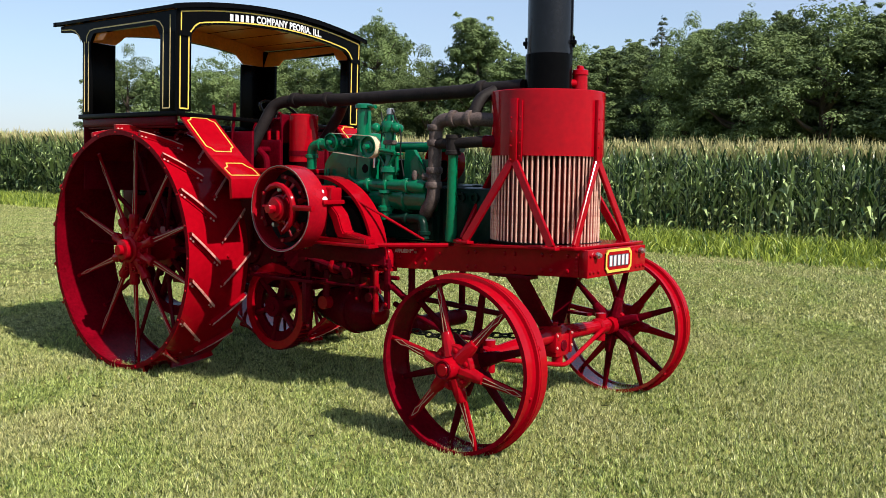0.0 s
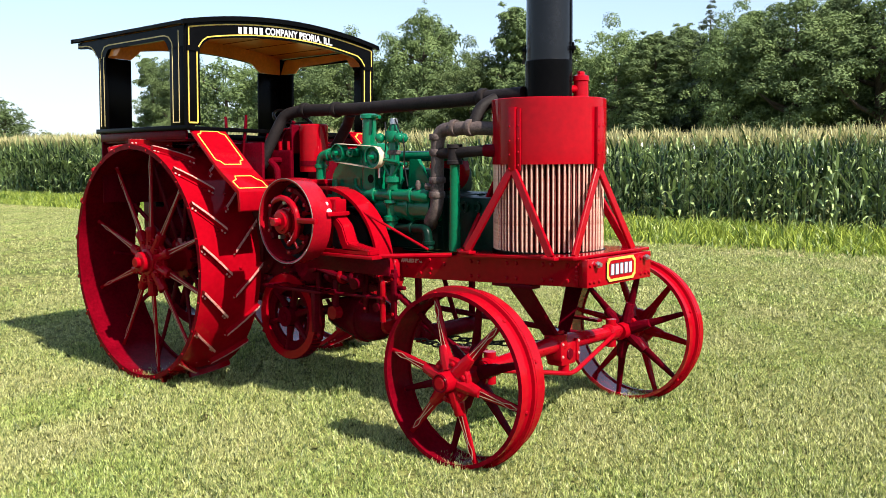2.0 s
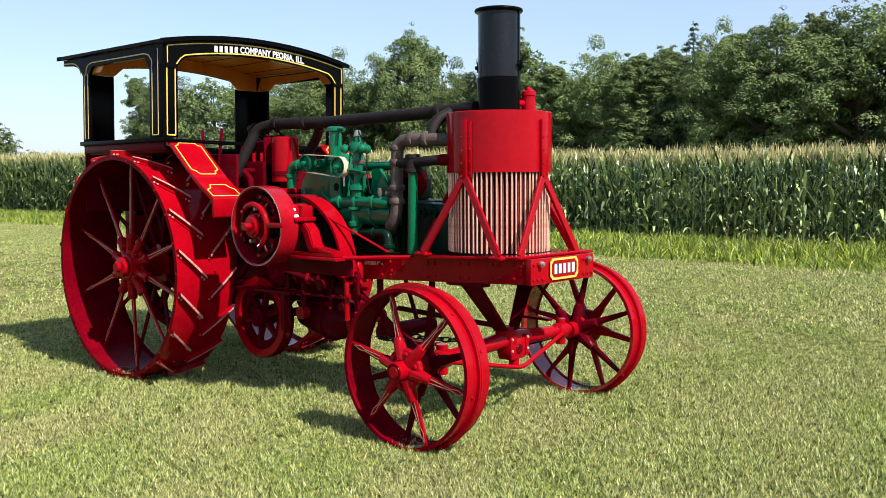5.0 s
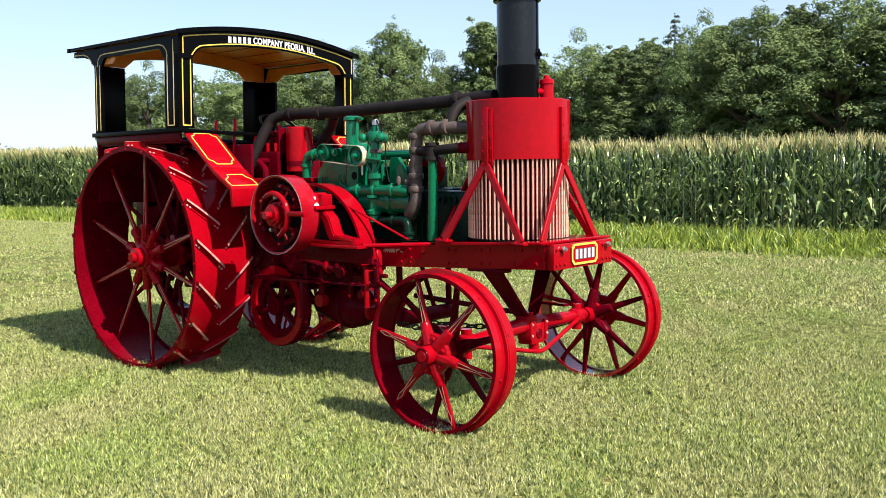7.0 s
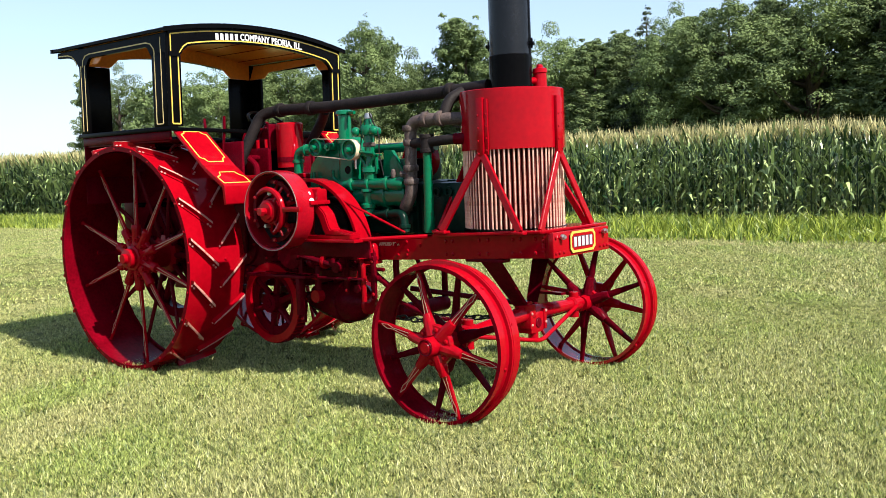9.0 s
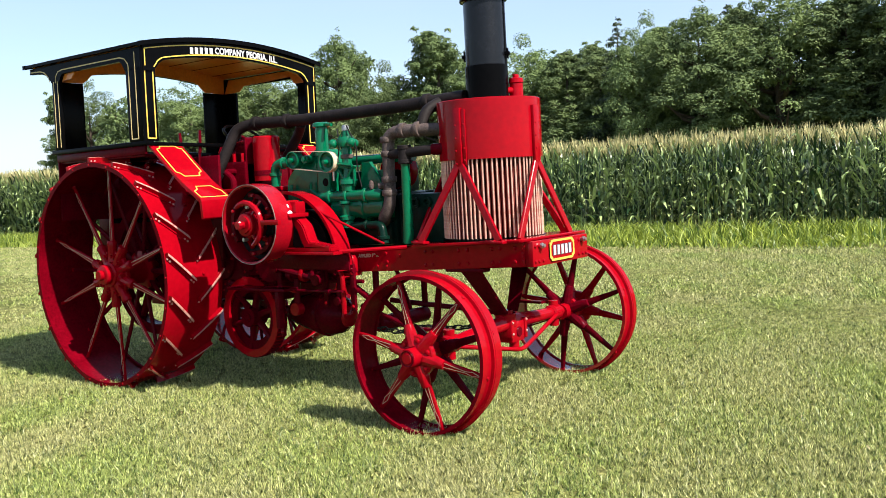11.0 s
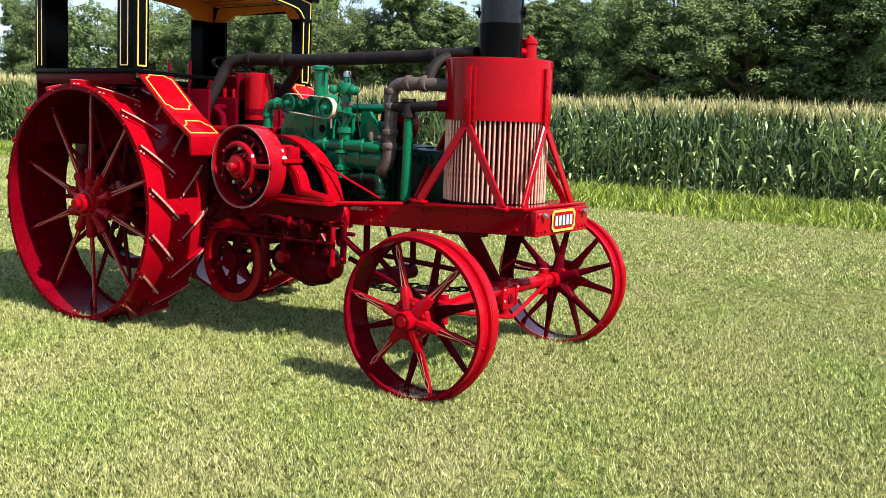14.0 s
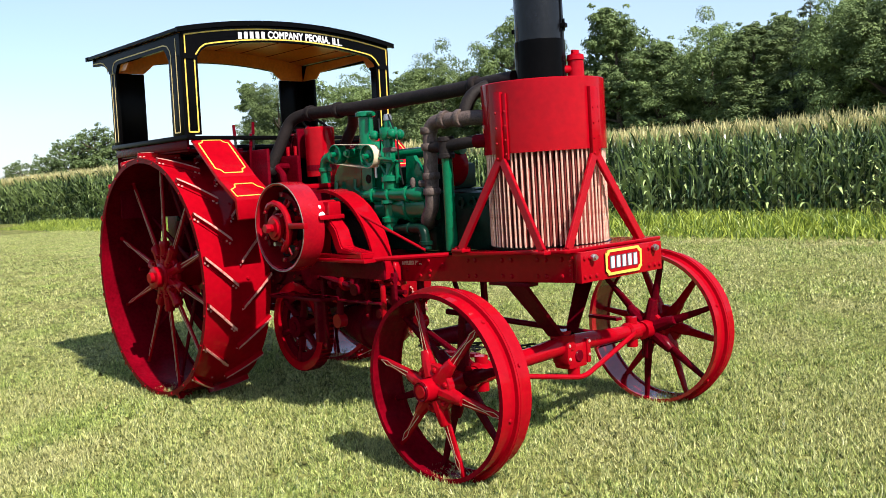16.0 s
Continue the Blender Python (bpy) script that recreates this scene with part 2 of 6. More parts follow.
def loop_strip(outer, inner, thick, m, bm=None):
    """A band between two outlines of equal length."""
    bm = bm or bmesh.new()
    n = len(outer)
    v = [[bm.verts.new(m @ Vector((u, w, h))) for u, w in line] for line in (outer, inner) for h in (0, thick)]
    o0, o1, i0, i1 = v
    for k in range(n):
        j = (k + 1) % n
        for q, w in ((o0, o1), (i1, i0), (o1, i1), (i0, o0)):
            bm.faces.new((q[k], q[j], w[j], w[k]))
    return bm


def ribbon(points, width, thick, normal, bm=None):
    """A flat painted line or strap along points; normal is the way it faces."""
    bm = bm or bmesh.new()
    nrm = Vector(normal).normalized()
    pts = [Vector(p) for p in points]
    rows = []
    for i, p in enumerate(pts):
        d = (pts[min(i + 1, len(pts) - 1)] - pts[max(i - 1, 0)]).normalized()
        s = d.cross(nrm).normalized() * width / 2
        rows.append([bm.verts.new(q) for q in (p - s, p + s, p + s + nrm * thick, p - s + nrm * thick)])
    for a, b in zip(rows, rows[1:]):
        for k in range(4):
            bm.faces.new((a[k], a[(k + 1) % 4], b[(k + 1) % 4], b[k]))
    bm.faces.new(rows[0][::-1])
    bm.faces.new(rows[-1])
    return bm


def ball(c, r, bm=None, stretch=(1, 1, 1), u=14, v=9):
    bm = bm or bmesh.new()
    bmesh.ops.create_uvsphere(bm, u_segments=u, v_segments=v, radius=r, matrix=Matrix.Translation(c) @ Matrix.Diagonal((*stretch, 1)))
    return bm


def rivets(spots, r, axis, bm=None):
    """Small domed heads at spots, standing out along the axis vector."""
    bm = bm or bmesh.new()
    a, b = basis(axis)
    d = Vector(axis).normalized()
    for s in spots:
        s = Vector(s)
        low = [bm.verts.new(s + (a * math.cos(t) + b * math.sin(t)) * r) for t in np.linspace(0, math.tau, 8, endpoint=False)]
        mid = [bm.verts.new(s + (a * math.cos(t) + b * math.sin(t)) * r * 0.7 + d * r * 0.6) for t in np.linspace(0, math.tau, 8, endpoint=False)]
        top = bm.verts.new(s + d * r * 0.8)
        for k in range(8):
            bm.faces.new((low[k], low[(k + 1) % 8], mid[(k + 1) % 8], mid[k]))
            bm.faces.new((mid[k], mid[(k + 1) % 8], top))
    return bm


def flange(p, d, r, h=0.02, bm=None, sides=16):
    """A pipe coupling: a short thick collar at p along d."""
    d = Vector(d).normalized()
    p = Vector(p)
    return tube([p - d * h, p - d * h * 0.7, p + d * h * 0.7, p + d * h], [r * 0.92, r, r, r * 0.92], sides, bm)


def lettering(text, size, depth, m, mat, name, parent, label, squeeze=1.0):
    cu = bpy.data.curves.new(name, "FONT")
    cu.body, cu.size, cu.extrude, cu.align_x, cu.align_y = text, size, depth, "CENTER", "CENTER"
    cu.space_character, cu.offset = 1.06, 0.0022
    tmp = new("tmp", cu)
    dg = bpy.context.evaluated_depsgraph_get()
    me = bpy.data.meshes.new_from_object(tmp.evaluated_get(dg))
    bpy.data.objects.remove(tmp)
    me.transform(m @ Matrix.Diagonal((squeeze, 1, 1, 1)))
    me.materials.clear()
    me.materials.append(mat)
    me.name = name
    ob = new(name, me)
    ob.parent = parent
    return tagged(ob, label)


# ---- the tractor: front is +x, its right side is -y ----
tractor = tagged(new("farm_tractor"), "antique red tractor with black cab and steel wheels on grass", "tractor")


def spoke_mesh(r0, r1, w0, w1, t, y0, y1):
    """A tapered flat spoke along +z from the hub flange (y0) to the rim (y1), swollen in the middle, ending in a point."""
    bm = bmesh.new()
    rows = []
    for k, (f, w) in enumerate(((0, w0 * 0.75), (0.12, w0), (0.55, (w0 + w1) / 2), (0.92, w1), (1.0, w1 * 0.9))):
        r, y = r0 + (r1 - r0) * f, y0 + (y1 - y0) * f
        rows.append([bm.verts.new((a * w / 2, y + b * t / 2, r)) for a, b in ((-1, -0.5), (-0.5, -1), (0.5, -1), (1, -0.5), (1, 0.5), (0.5, 1), (-0.5, 1), (-1, 0.5))])
    for a, b in zip(rows, rows[1:]):
        for i in range(8):
            bm.faces.new((a[i], a[(i + 1) % 8], b[(i + 1) % 8], b[i]))
    bm.faces.new(rows[0][::-1])
    bm.faces.new(rows[-1])
    return bm


def spoke_stripe(r0, r1, w0, w1, t, y0, y1, bm=None):
    """The thin painted outline on a spoke's outer face: two lines that meet in a point near the rim."""
    bm = bm or bmesh.new()
    a, b, c = 0.14, 0.80, 0.93
    def at(f, s):
        return (s, y0 + (y1 - y0) * f - t / 2 - 0.0006, r0 + (r1 - r0) * f)
    for s in (-1, 1):
        ribbon([at(a, s * w0 * 0.30), at(b - 0.12, s * w1 * 0.12), at(b, s * w1 * 0.42), at(c, 0)], 0.0038, 0.0012, (0, -1, 0), bm)
    return bm


def rear_wheel(cx, cy, R, W, flip, phase):
    """Steel drive wheel. Local: axle along y, outer side at -y; the rim's middle is at y = 0."""
    h = W / 2
    th = 0.012
    prof = [(R, -h), (R, h), (R - 0.03, h), (R - 0.03, h - 0.012), (R - th, h - 0.012), (R - th, -h + 0.012), (R - 0.035, -h + 0.012), (R - 0.035, -h)]
    rim = part("rear_wheel", lathe(prof, (0, 0, 0), "y", 96, closed=True), RED, tractor, "large red steel drive wheel with angled cleats")
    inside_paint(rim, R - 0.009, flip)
    # hub
    yo = -h * 0.52
    bm = lathe([(1e-6, yo - 0.115), (0.035, yo - 0.115), (0.04, yo - 0.11), (0.04, yo - 0.085), (0.072, yo - 0.08), (0.078, yo - 0.074), (0.078, yo - 0.03), (0.098, yo - 0.022), (0.104, yo + 0.01),
                (0.178, yo + 0.015), (0.184, yo + 0.022), (0.184, yo + 0.05), (0.178, yo + 0.057), (0.10, yo + 0.075), (0.09, 0.0), (0.10, h * 0.55), (0.16, h * 0.58), (0.155, h * 0.68), (0.09, h * 0.75), (0.08, h * 1.1), (1e-6, h * 1.1)], (0, 0, 0), "y", 40)
    part("hub", bm, RED, rim)
    for k in range(10):
        d = Matrix.Rotation(radians(phase + 36 * k), 4, "Y") @ Vector((0, 0, 1))
        at = Vector((0, yo + 0.028, 0))
        part("spoke_socket", tube([d * 0.085 + at, d * 0.125 + at, d * 0.215 + at, d * 0.24 + at, d * 0.262 + at], [0.046, 0.043, 0.036, 0.041, 0.034], 10), RED, rim)
        d = Matrix.Rotation(radians(phase + 18 + 36 * k), 4, "Y") @ Vector((0, 0, 1))
        bm = tube([d * 0.150 + Vector((0, yo + 0.02, 0)), d * 0.150 + Vector((0, yo - 0.012, 0))], 0.021, 6)
        tube([d * 0.150 + Vector((0, yo - 0.010, 0)), d * 0.150 + Vector((0, yo - 0.030, 0))], 0.011, 8, bm)
        part("hub_bolt", bm, RED, rim)
        part("spoke_clamp", disc(tuple(d * 0.205 + Vector((0, h * 0.60, 0))), 0.030, 0.03, "y", 8), RED_SHADED, rim)
    n = 10
    so = part("spoke", spoke_mesh(0.11, R - 0.014, 0.046, 0.026, 0.022, yo + 0.03, -h * 0.30), RED, rim)
    st = part("spoke_stripe", spoke_stripe(0.11, R - 0.014, 0.046, 0.026, 0.022, yo + 0.03, -h * 0.30), PINSTRIPE, rim, "thin gold pinstripe")
    # inner spokes carry their shade in the darker red
    si = part("spoke", spoke_mesh(0.11, R - 0.014, 0.046, 0.026, 0.022, h * 0.62, h * 0.30), RED_SHADED, rim)
    ends = []
    for k in range(n):
        turn_o, turn_i = Matrix.Rotation(radians(phase + 36 * k), 4, "Y"), Matrix.Rotation(radians(phase + 18 + 36 * k), 4, "Y")
        for o, tr in ((so, turn_o), (si, turn_i), (st, turn_o)):
            if k == 0:
                o.matrix_local = tr
            else:
                share(o, o.name.split(".")[0], rim, tr, "thin gold pinstripe" if o is st else "")
        for tr, y in ((turn_o, -h * 0.30), (turn_i, h * 0.30)):
            ends.append(tr @ Vector((0, y, R - th)))
    bm = bmesh.new()
    for e in ends:
        d = -Vector((e.x, 0, e.z)).normalized()
        rivets([e], 0.018, d, bm)
        rivets([e + d * (-th - 0.001)], 0.014, -d, bm)
    part("spoke_nuts", bm, RED, rim)
    # cleats in two rows that meet in a chevron: angle iron with bolted ends
    def cleat(s):
        bm = bmesh.new()
        L, lean = h * 0.92, 0.105
        y0, y1 = s * (h * 0.97), s * (h * 0.08)
        steps = 6
        for wv, hv, off in ((0.046, 0.008, 0.0), (0.023, 0.038, -0.012)):
            rows = []
            for q in np.linspace(0, 1, steps):
                y, a = y0 + (y1 - y0) * q, lean * 2.2 * q + off / R
                c = []
                for dw, dh in ((-wv / 2, 0), (wv / 2, 0), (wv / 2, hv), (-wv / 2, hv)):
                    ang, rad = a + dw / R, R + dh + 0.0005
                    c.append(bm.verts.new((rad * math.sin(ang), y, rad * math.cos(ang))))
                rows.append(c)
            for a, b in zip(rows, rows[1:]):
                for k in range(4):
                    bm.faces.new((a[k], a[(k + 1) % 4], b[(k + 1) % 4], b[k]))
            bm.faces.new(rows[0][::-1])
            bm.faces.new(rows[-1])
        return bm

    def cleat_ends(s):
        bm = bmesh.new()
        lean = 0.105
        for q in (0.03, 0.12, 0.88, 0.97):
            y, a = s * (h * 0.97) + (s * h * 0.08 - s * h * 0.97) * q, lean * 2.2 * q + 0.012 / R
            d = Vector((math.sin(a), 0, math.cos(a)))
            rivets([d * (R + 0.008) + Vector((0, y, 0))], 0.0095, d, bm)
        return bm
    def cleat_crest(s):
        """The ground-off top of a cleat's upright leg."""
        bm = bmesh.new()
        rows = []
        for q in np.linspace(0, 1, 6):
            y, a = s * h * 0.97 + (s * h * 0.08 - s * h * 0.97) * q, 0.231 * q - 0.012 / R
            rows.append([bm.verts.new((r * math.sin(a + dw / R), y, r * math.cos(a + dw / R))) for dw, r in ((-0.011, R + 0.0386), (0.011, R + 0.0386), (0.0095, R + 0.0402), (-0.0095, R + 0.0402))])
        for a, b in zip(rows, rows[1:]):
            for k in range(4):
                bm.faces.new((a[k], a[(k + 1) % 4], b[(k + 1) % 4], b[k]))
        return bm
    N = 18
    for s in (-1, 1):
        a = part("cleat", cleat(s), RED, rim, "worn angle-iron cleat")
        b = part("cleat_bolts", cleat_ends(s), WORN, rim, "bare worn bolt heads")
        c = part("cleat_crest", cleat_crest(s), WORN, rim, "crest worn to bare metal")
        for k in range(N):
            tr = Matrix.Rotation(radians(360 / N * (k + (0.5 if s > 0 else 0))), 4, "Y")
            for o in (a, b, c):
                if k == 0:
                    o.matrix_local = tr
                else:
                    share(o, o.name.split(".")[0], rim, tr)
    # edge bolts round the outer flange
    spots = [((R - 0.018) * math.cos(t), -h, (R - 0.018) * math.sin(t)) for t in np.linspace(0, math.tau, 24, endpoint=False)]
    part("rim_rivets", rivets(spots, 0.009, (0, -1, 0)), RED, rim)
    rim.matrix_local = Matrix.Translation((cx, cy, R - 0.006)) @ (Matrix.Rotation(math.pi, 4, "Z") if flip else Matrix.Identity(4))
    return rim


RW, RR, RX = 0.50, 0.876, -0.272
rear_wheel(RX, -1.0 + RW / 2, RR, RW, False, 0)
rear_wheel(RX, 1.0 - RW / 2, RR, RW, True, 14)


def front_wheel(cy, R, W, flip, phase):
    h = W / 2
    prof = [(R, -h), (R, -0.016), (R + 0.02, -0.014), (R + 0.024, 0), (R + 0.02, 0.014), (R, 0.016), (R, h), (R - 0.022, h), (R - 0.022, h - 0.01), (R - 0.012, h - 0.012), (R - 0.012, -h + 0.012), (R - 0.022, -h + 0.01), (R - 0.022, -h)]
    rim = part("front_wheel", lathe(prof, (0, 0, 0), "y", 80, closed=True), RED, tractor, "red steel steering wheel with raised centre ridge")
    part("guide_ridge", lathe([(R + 0.0255, -0.004), (R + 0.0255, 0.004), (R + 0.022, 0.005), (R + 0.022, -0.005)], (0, 0, 0), "y", 80, closed=True), RED, rim, "raised ridge, lightly worn")
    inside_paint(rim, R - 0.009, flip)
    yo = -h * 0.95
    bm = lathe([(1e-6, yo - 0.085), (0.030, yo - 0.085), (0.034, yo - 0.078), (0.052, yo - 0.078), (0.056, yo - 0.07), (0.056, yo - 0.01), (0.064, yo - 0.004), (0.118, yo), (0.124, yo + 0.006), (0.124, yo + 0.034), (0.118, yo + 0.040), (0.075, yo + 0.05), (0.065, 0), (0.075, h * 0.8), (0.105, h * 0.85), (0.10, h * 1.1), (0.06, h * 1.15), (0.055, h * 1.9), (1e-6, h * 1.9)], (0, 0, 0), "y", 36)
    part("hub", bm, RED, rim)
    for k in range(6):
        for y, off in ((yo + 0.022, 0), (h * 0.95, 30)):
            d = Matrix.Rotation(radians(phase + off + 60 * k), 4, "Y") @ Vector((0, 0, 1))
            part("spoke_socket", tube([d * 0.06 + Vector((0, y, 0)), d * 0.12 + Vector((0, y, 0)), d * 0.175 + Vector((0, y, 0)), d * 0.19 + Vector((0, y, 0))], [0.044, 0.038, 0.031, 0.026], 10), RED if off == 0 else RED_SHADED, rim)
    part("hub_cap_ring", lathe([(0.040, yo - 0.080), (0.046, yo - 0.084), (0.048, yo - 0.080), (0.046, yo - 0.076)], (0, 0, 0), "y", 28, closed=True), RED_SHADED, rim)
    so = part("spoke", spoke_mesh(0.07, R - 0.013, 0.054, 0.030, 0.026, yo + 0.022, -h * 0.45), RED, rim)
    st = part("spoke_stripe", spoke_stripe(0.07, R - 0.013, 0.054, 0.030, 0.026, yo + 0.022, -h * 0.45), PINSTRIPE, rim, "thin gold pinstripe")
    # the shaded inner row is given the darker red too
    si = part("spoke", spoke_mesh(0.07, R - 0.013, 0.054, 0.030, 0.026, h * 0.95, h * 0.45), RED_SHADED, rim)
    bm = bmesh.new()
    for k in range(6):
        to, ti = Matrix.Rotation(radians(phase + 60 * k), 4, "Y"), Matrix.Rotation(radians(phase + 30 + 60 * k), 4, "Y")
        for o, tr in ((so, to), (si, ti), (st, to)):
            if k == 0:
                o.matrix_local = tr
            else:
                share(o, o.name.split(".")[0], rim, tr, "thin gold pinstripe" if o is st else "")
        for tr, y in ((to, -h * 0.45), (ti, h * 0.45)):
            e = tr @ Vector((0, y, R - 0.012))
            d = -Vector((e.x, 0, e.z)).normalized()
            rivets([e], 0.016, d, bm)
            rivets([e - d * 0.012], 0.012, -d, bm)
        e = ti @ Vector((0, yo - 0.001, 0.095))
        rivets([e], 0.017, (0, -1, 0), bm)
    part("spoke_nuts", bm, RED, rim)
    rim.matrix_local = STEER @ Matrix.Translation((FX, cy, R - 0.004)) @ (Matrix.Rotation(math.pi, 4, "Z") if flip else Matrix.Identity(4))
    return rim


FR, FW, FX = 0.467, 0.20, 2.84
# the whole axle turns on its pivot, a little towards +y
STEER = Matrix.Translation((FX, 0, 0)) @ Matrix.Rotation(radians(2.4), 4, "Z") @ Matrix.Translation((-FX, 0, 0))
front_wheel(-0.915, FR, FW, False, 43)
front_wheel(0.95, FR, FW, True, 20)

# front axle with truss rod, kingpins and pivot
axle = part("front_axle", tube([(FX, -0.80, 0.49), (FX, -0.45, 0.50), (FX, 0, 0.52), (FX, 0.45, 0.50), (FX, 0.86, 0.49)], [0.032, 0.045, 0.055, 0.045, 0.032], 20), RED, tractor)
part("truss_rod", tube(bend([(FX + 0.03, -0.62, 0.47), (FX + 0.05, -0.20, 0.385), (FX + 0.06, 0.10, 0.325), (FX + 0.05, 0.62, 0.49)], 0.07), 0.015, 10), RED, axle)
bm = disc((FX, 0, 0.50), 0.070, 0.085, "z")
disc((FX, 0, 0.585), 0.05, 0.02, "z", bm=bm)
box(FX - 0.055, FX + 0.062, -0.025, 0.145, 0.385, 0.53, 0.024, bm)
box(FX - 0.045, FX + 0.070, -0.045, -0.010, 0.42, 0.55, 0.014, bm)
box(FX - 0.045, FX + 0.070, 0.130, 0.165, 0.40, 0.545, 0.014, bm)
tube([(FX + 0.02, 0.06, 0.335), (FX + 0.02, 0.06, 0.39)], 0.035, 14, bm)
part("pivot_block", bm, RED, axle)
part("pivot_pin", disc((FX + 0.058, 0.060, 0.455), 0.034, 0.012, "x", 18), RED_SHADED, axle)
part("pivot_bolts", rivets([(FX + 0.070, y, z) for y in (-0.028, 0.148) for z in (0.45, 0.525)], 0.010, (1, 0, 0)), WORN, axle)
for s in (-1, 1):
    bm = tube([(FX, s * 0.66, 0.40), (FX, s * 0.66, 0.58)], 0.035, 16)
    tube([(FX, s * 0.60, 0.493), (FX, s * 0.615, 0.493), (FX, s * 0.70, 0.493), (FX, s * 0.715, 0.493)], [0.045, 0.058, 0.058, 0.045], 18, bm)
    part("kingpin", bm, RED, axle)
    spots = [(FX + 0.054, s * 0.66 + dy, 0.500) for dy in (-0.03, 0.03)] + [(FX + 0.045, s * 0.2 + k * 0.05, 0.515) for k in range(3)]
    part("axle_bolts", rivets(spots, 0.010, (1, 0, 0)), RED, axle)
    part("radius_rod", tube([(FX - 0.02, s * 0.60, 0.46), (1.75, s * 0.16, 0.62)], 0.019, 10), RED_SHADED, axle)
    bm = ribbon([(FX - 0.06, s * 0.62, 0.56), (FX - 0.30, s * 0.66, 0.56)], 0.05, 0.018, (0, 0, 1))
    part("steering_arm", bm, RED_SHADED, axle)
axle.matrix_local = STEER @ Matrix.Translation((0, 0, -0.017))

# ---- main frame ----


def ftop(x):
    return 1.012 + 0.036 * (x - 1.74)


FH = 0.155
frame_part = None
for s in (-1, 1):
    bm = bmesh.new()
    y = s * 0.315
    x0, x1 = 0.2, 3.25
    sec = [(0, 0), (0.06, 0), (0.06, -0.014), (0.014, -0.014), (0.014, -FH + 0.014), (0.06, -FH + 0.014), (0.06, -FH), (0, -FH)]
    rows = [[bm.verts.new((x, y - s * u, ftop(x) + w)) for u, w in sec] for x in (x0, 1.7, 2.5, x1)]
    for a, b in zip(rows, rows[1:]):
        for k in range(8):
            bm.faces.new((a[k], a[(k + 1) % 8], b[(k + 1) % 8], b[k]))
    bm.faces.new(rows[0][::-1])
    bm.faces.new(rows[-1])
    bmesh.ops.bevel(bm, geom=[e for e in bm.edges if abs(e.verts[0].co.x - e.verts[1].co.x) > 0.1], offset=0.003, segments=1, affect="EDGES")
    o = part("frame_rail", bm, RED, tractor, "long red channel-iron frame rail")
    if s < 0:
        frame_part = o
    spots = [(x, y + s * 0.0006, ftop(x) - FH * f) for x in (2.02, 2.10, 2.44, 2.50) for f in (0.22, 0.78)]
    spots += [(1.78 + 0.11 * k, y + s * 0.0006, ftop(1.9) - FH * (0.3 + 0.25 * (k % 2))) for k in range(5)]
    spots += [(3.205, y + s * 0.0006, ftop(3.2) - FH * f) for f in (0.15, 0.3, 0.45, 0.6, 0.75)]
    part("rail_rivets", rivets(spots, 0.013, (0, s, 0)), RED, o)
    # splice plate on the web
    m = Matrix(((1, 0, 0, 2.86), (0, 0, s, y + s * 0.0005), (0.036, 1, 0, ftop(2.86) - FH / 2), (0, 0, 0, 1)))
    part("splice_plate", slab([(-0.19, -FH * 0.47), (0.36, -FH * 0.47), (0.36, FH * 0.47), (-0.19, FH * 0.47)], 0.006, m, bevel=0.002), RED, o)
    part("splice_rivets", rivets([(x, y + s * 0.007, ftop(x) - FH * f) for x in (2.72, 2.79, 2.98, 3.04, 3.15) for f in (0.22, 0.78)], 0.0135, (0, s, 0)), RED, o)
    # gusset from the rail down to the front pivot
    p = [Vector((2.71, y, ftop(2.7) - FH)), Vector((2.85, y, ftop(2.9) - FH)), Vector((2.89, s * 0.07, 0.57)), Vector((2.80, s * 0.07, 0.56))]
    bm = bmesh.new()
    lo = [bm.verts.new(q) for q in p]
    hi = [bm.verts.new(q + Vector((0.012, -s * 0.014, 0.006))) for q in p]
    bm.faces.new(lo)
    bm.faces.new(hi[::-1])
    for k in range(4):
        bm.faces.new((lo[k], lo[(k + 1) % 4], hi[(k + 1) % 4], hi[k]))
    part("gusset", bm, RED_SHADED, o)
    bm = box(2.60, 2.90, y - s * 0.08 if s > 0 else y, y if s > 0 else y + 0.08, ftop(2.7) - FH - 0.02, ftop(2.7) - FH + 0.002, 0.004)
    part("gusset_foot", bm, RED_SHADED, o)

bm = box(3.25, 3.288, -0.335, 0.335, ftop(3.27) - FH, ftop(3.27), 0.005)
beam = part("front_beam", bm, RED, tractor, "red front cross beam with name plate")
spots = [(3.289, s * y, ftop(3.27) - FH * f) for s in (-1, 1) for y in (0.22, 0.27, 0.31) for f in (0.2, 0.8)]
part("beam_rivets", rivets(spots, 0.012, (1, 0, 0)), RED, beam)
for s in (-1, 1):
    bm = tube([(3.288, s * 0.255, ftop(3.27) - 0.03), (3.325, s * 0.255, ftop(3.27) - 0.03)], 0.012, 8)
    tube([(3.30, s * 0.255, ftop(3.27) - 0.03), (3.312, s * 0.255, ftop(3.27) - 0.03)], 0.019, 6, bm)
    part("beam_bolt", bm, STEEL, beam, "bright steel bolt")
bm = tube([(3.15, 0.335, ftop(3.2) - 0.02), (3.15, 0.41, ftop(3.2) - 0.02)], 0.014, 8)
part("tow_pin", bm, CHAIN, beam)

# name plate: notched corners, yellow border, raised letters as plain bars
pm = Matrix(((0, 0, 1, 3.2885), (1, 0, 0, -0.005), (0, 1, 0, ftop(3.27) - FH * 0.46), (0, 0, 0, 1)))


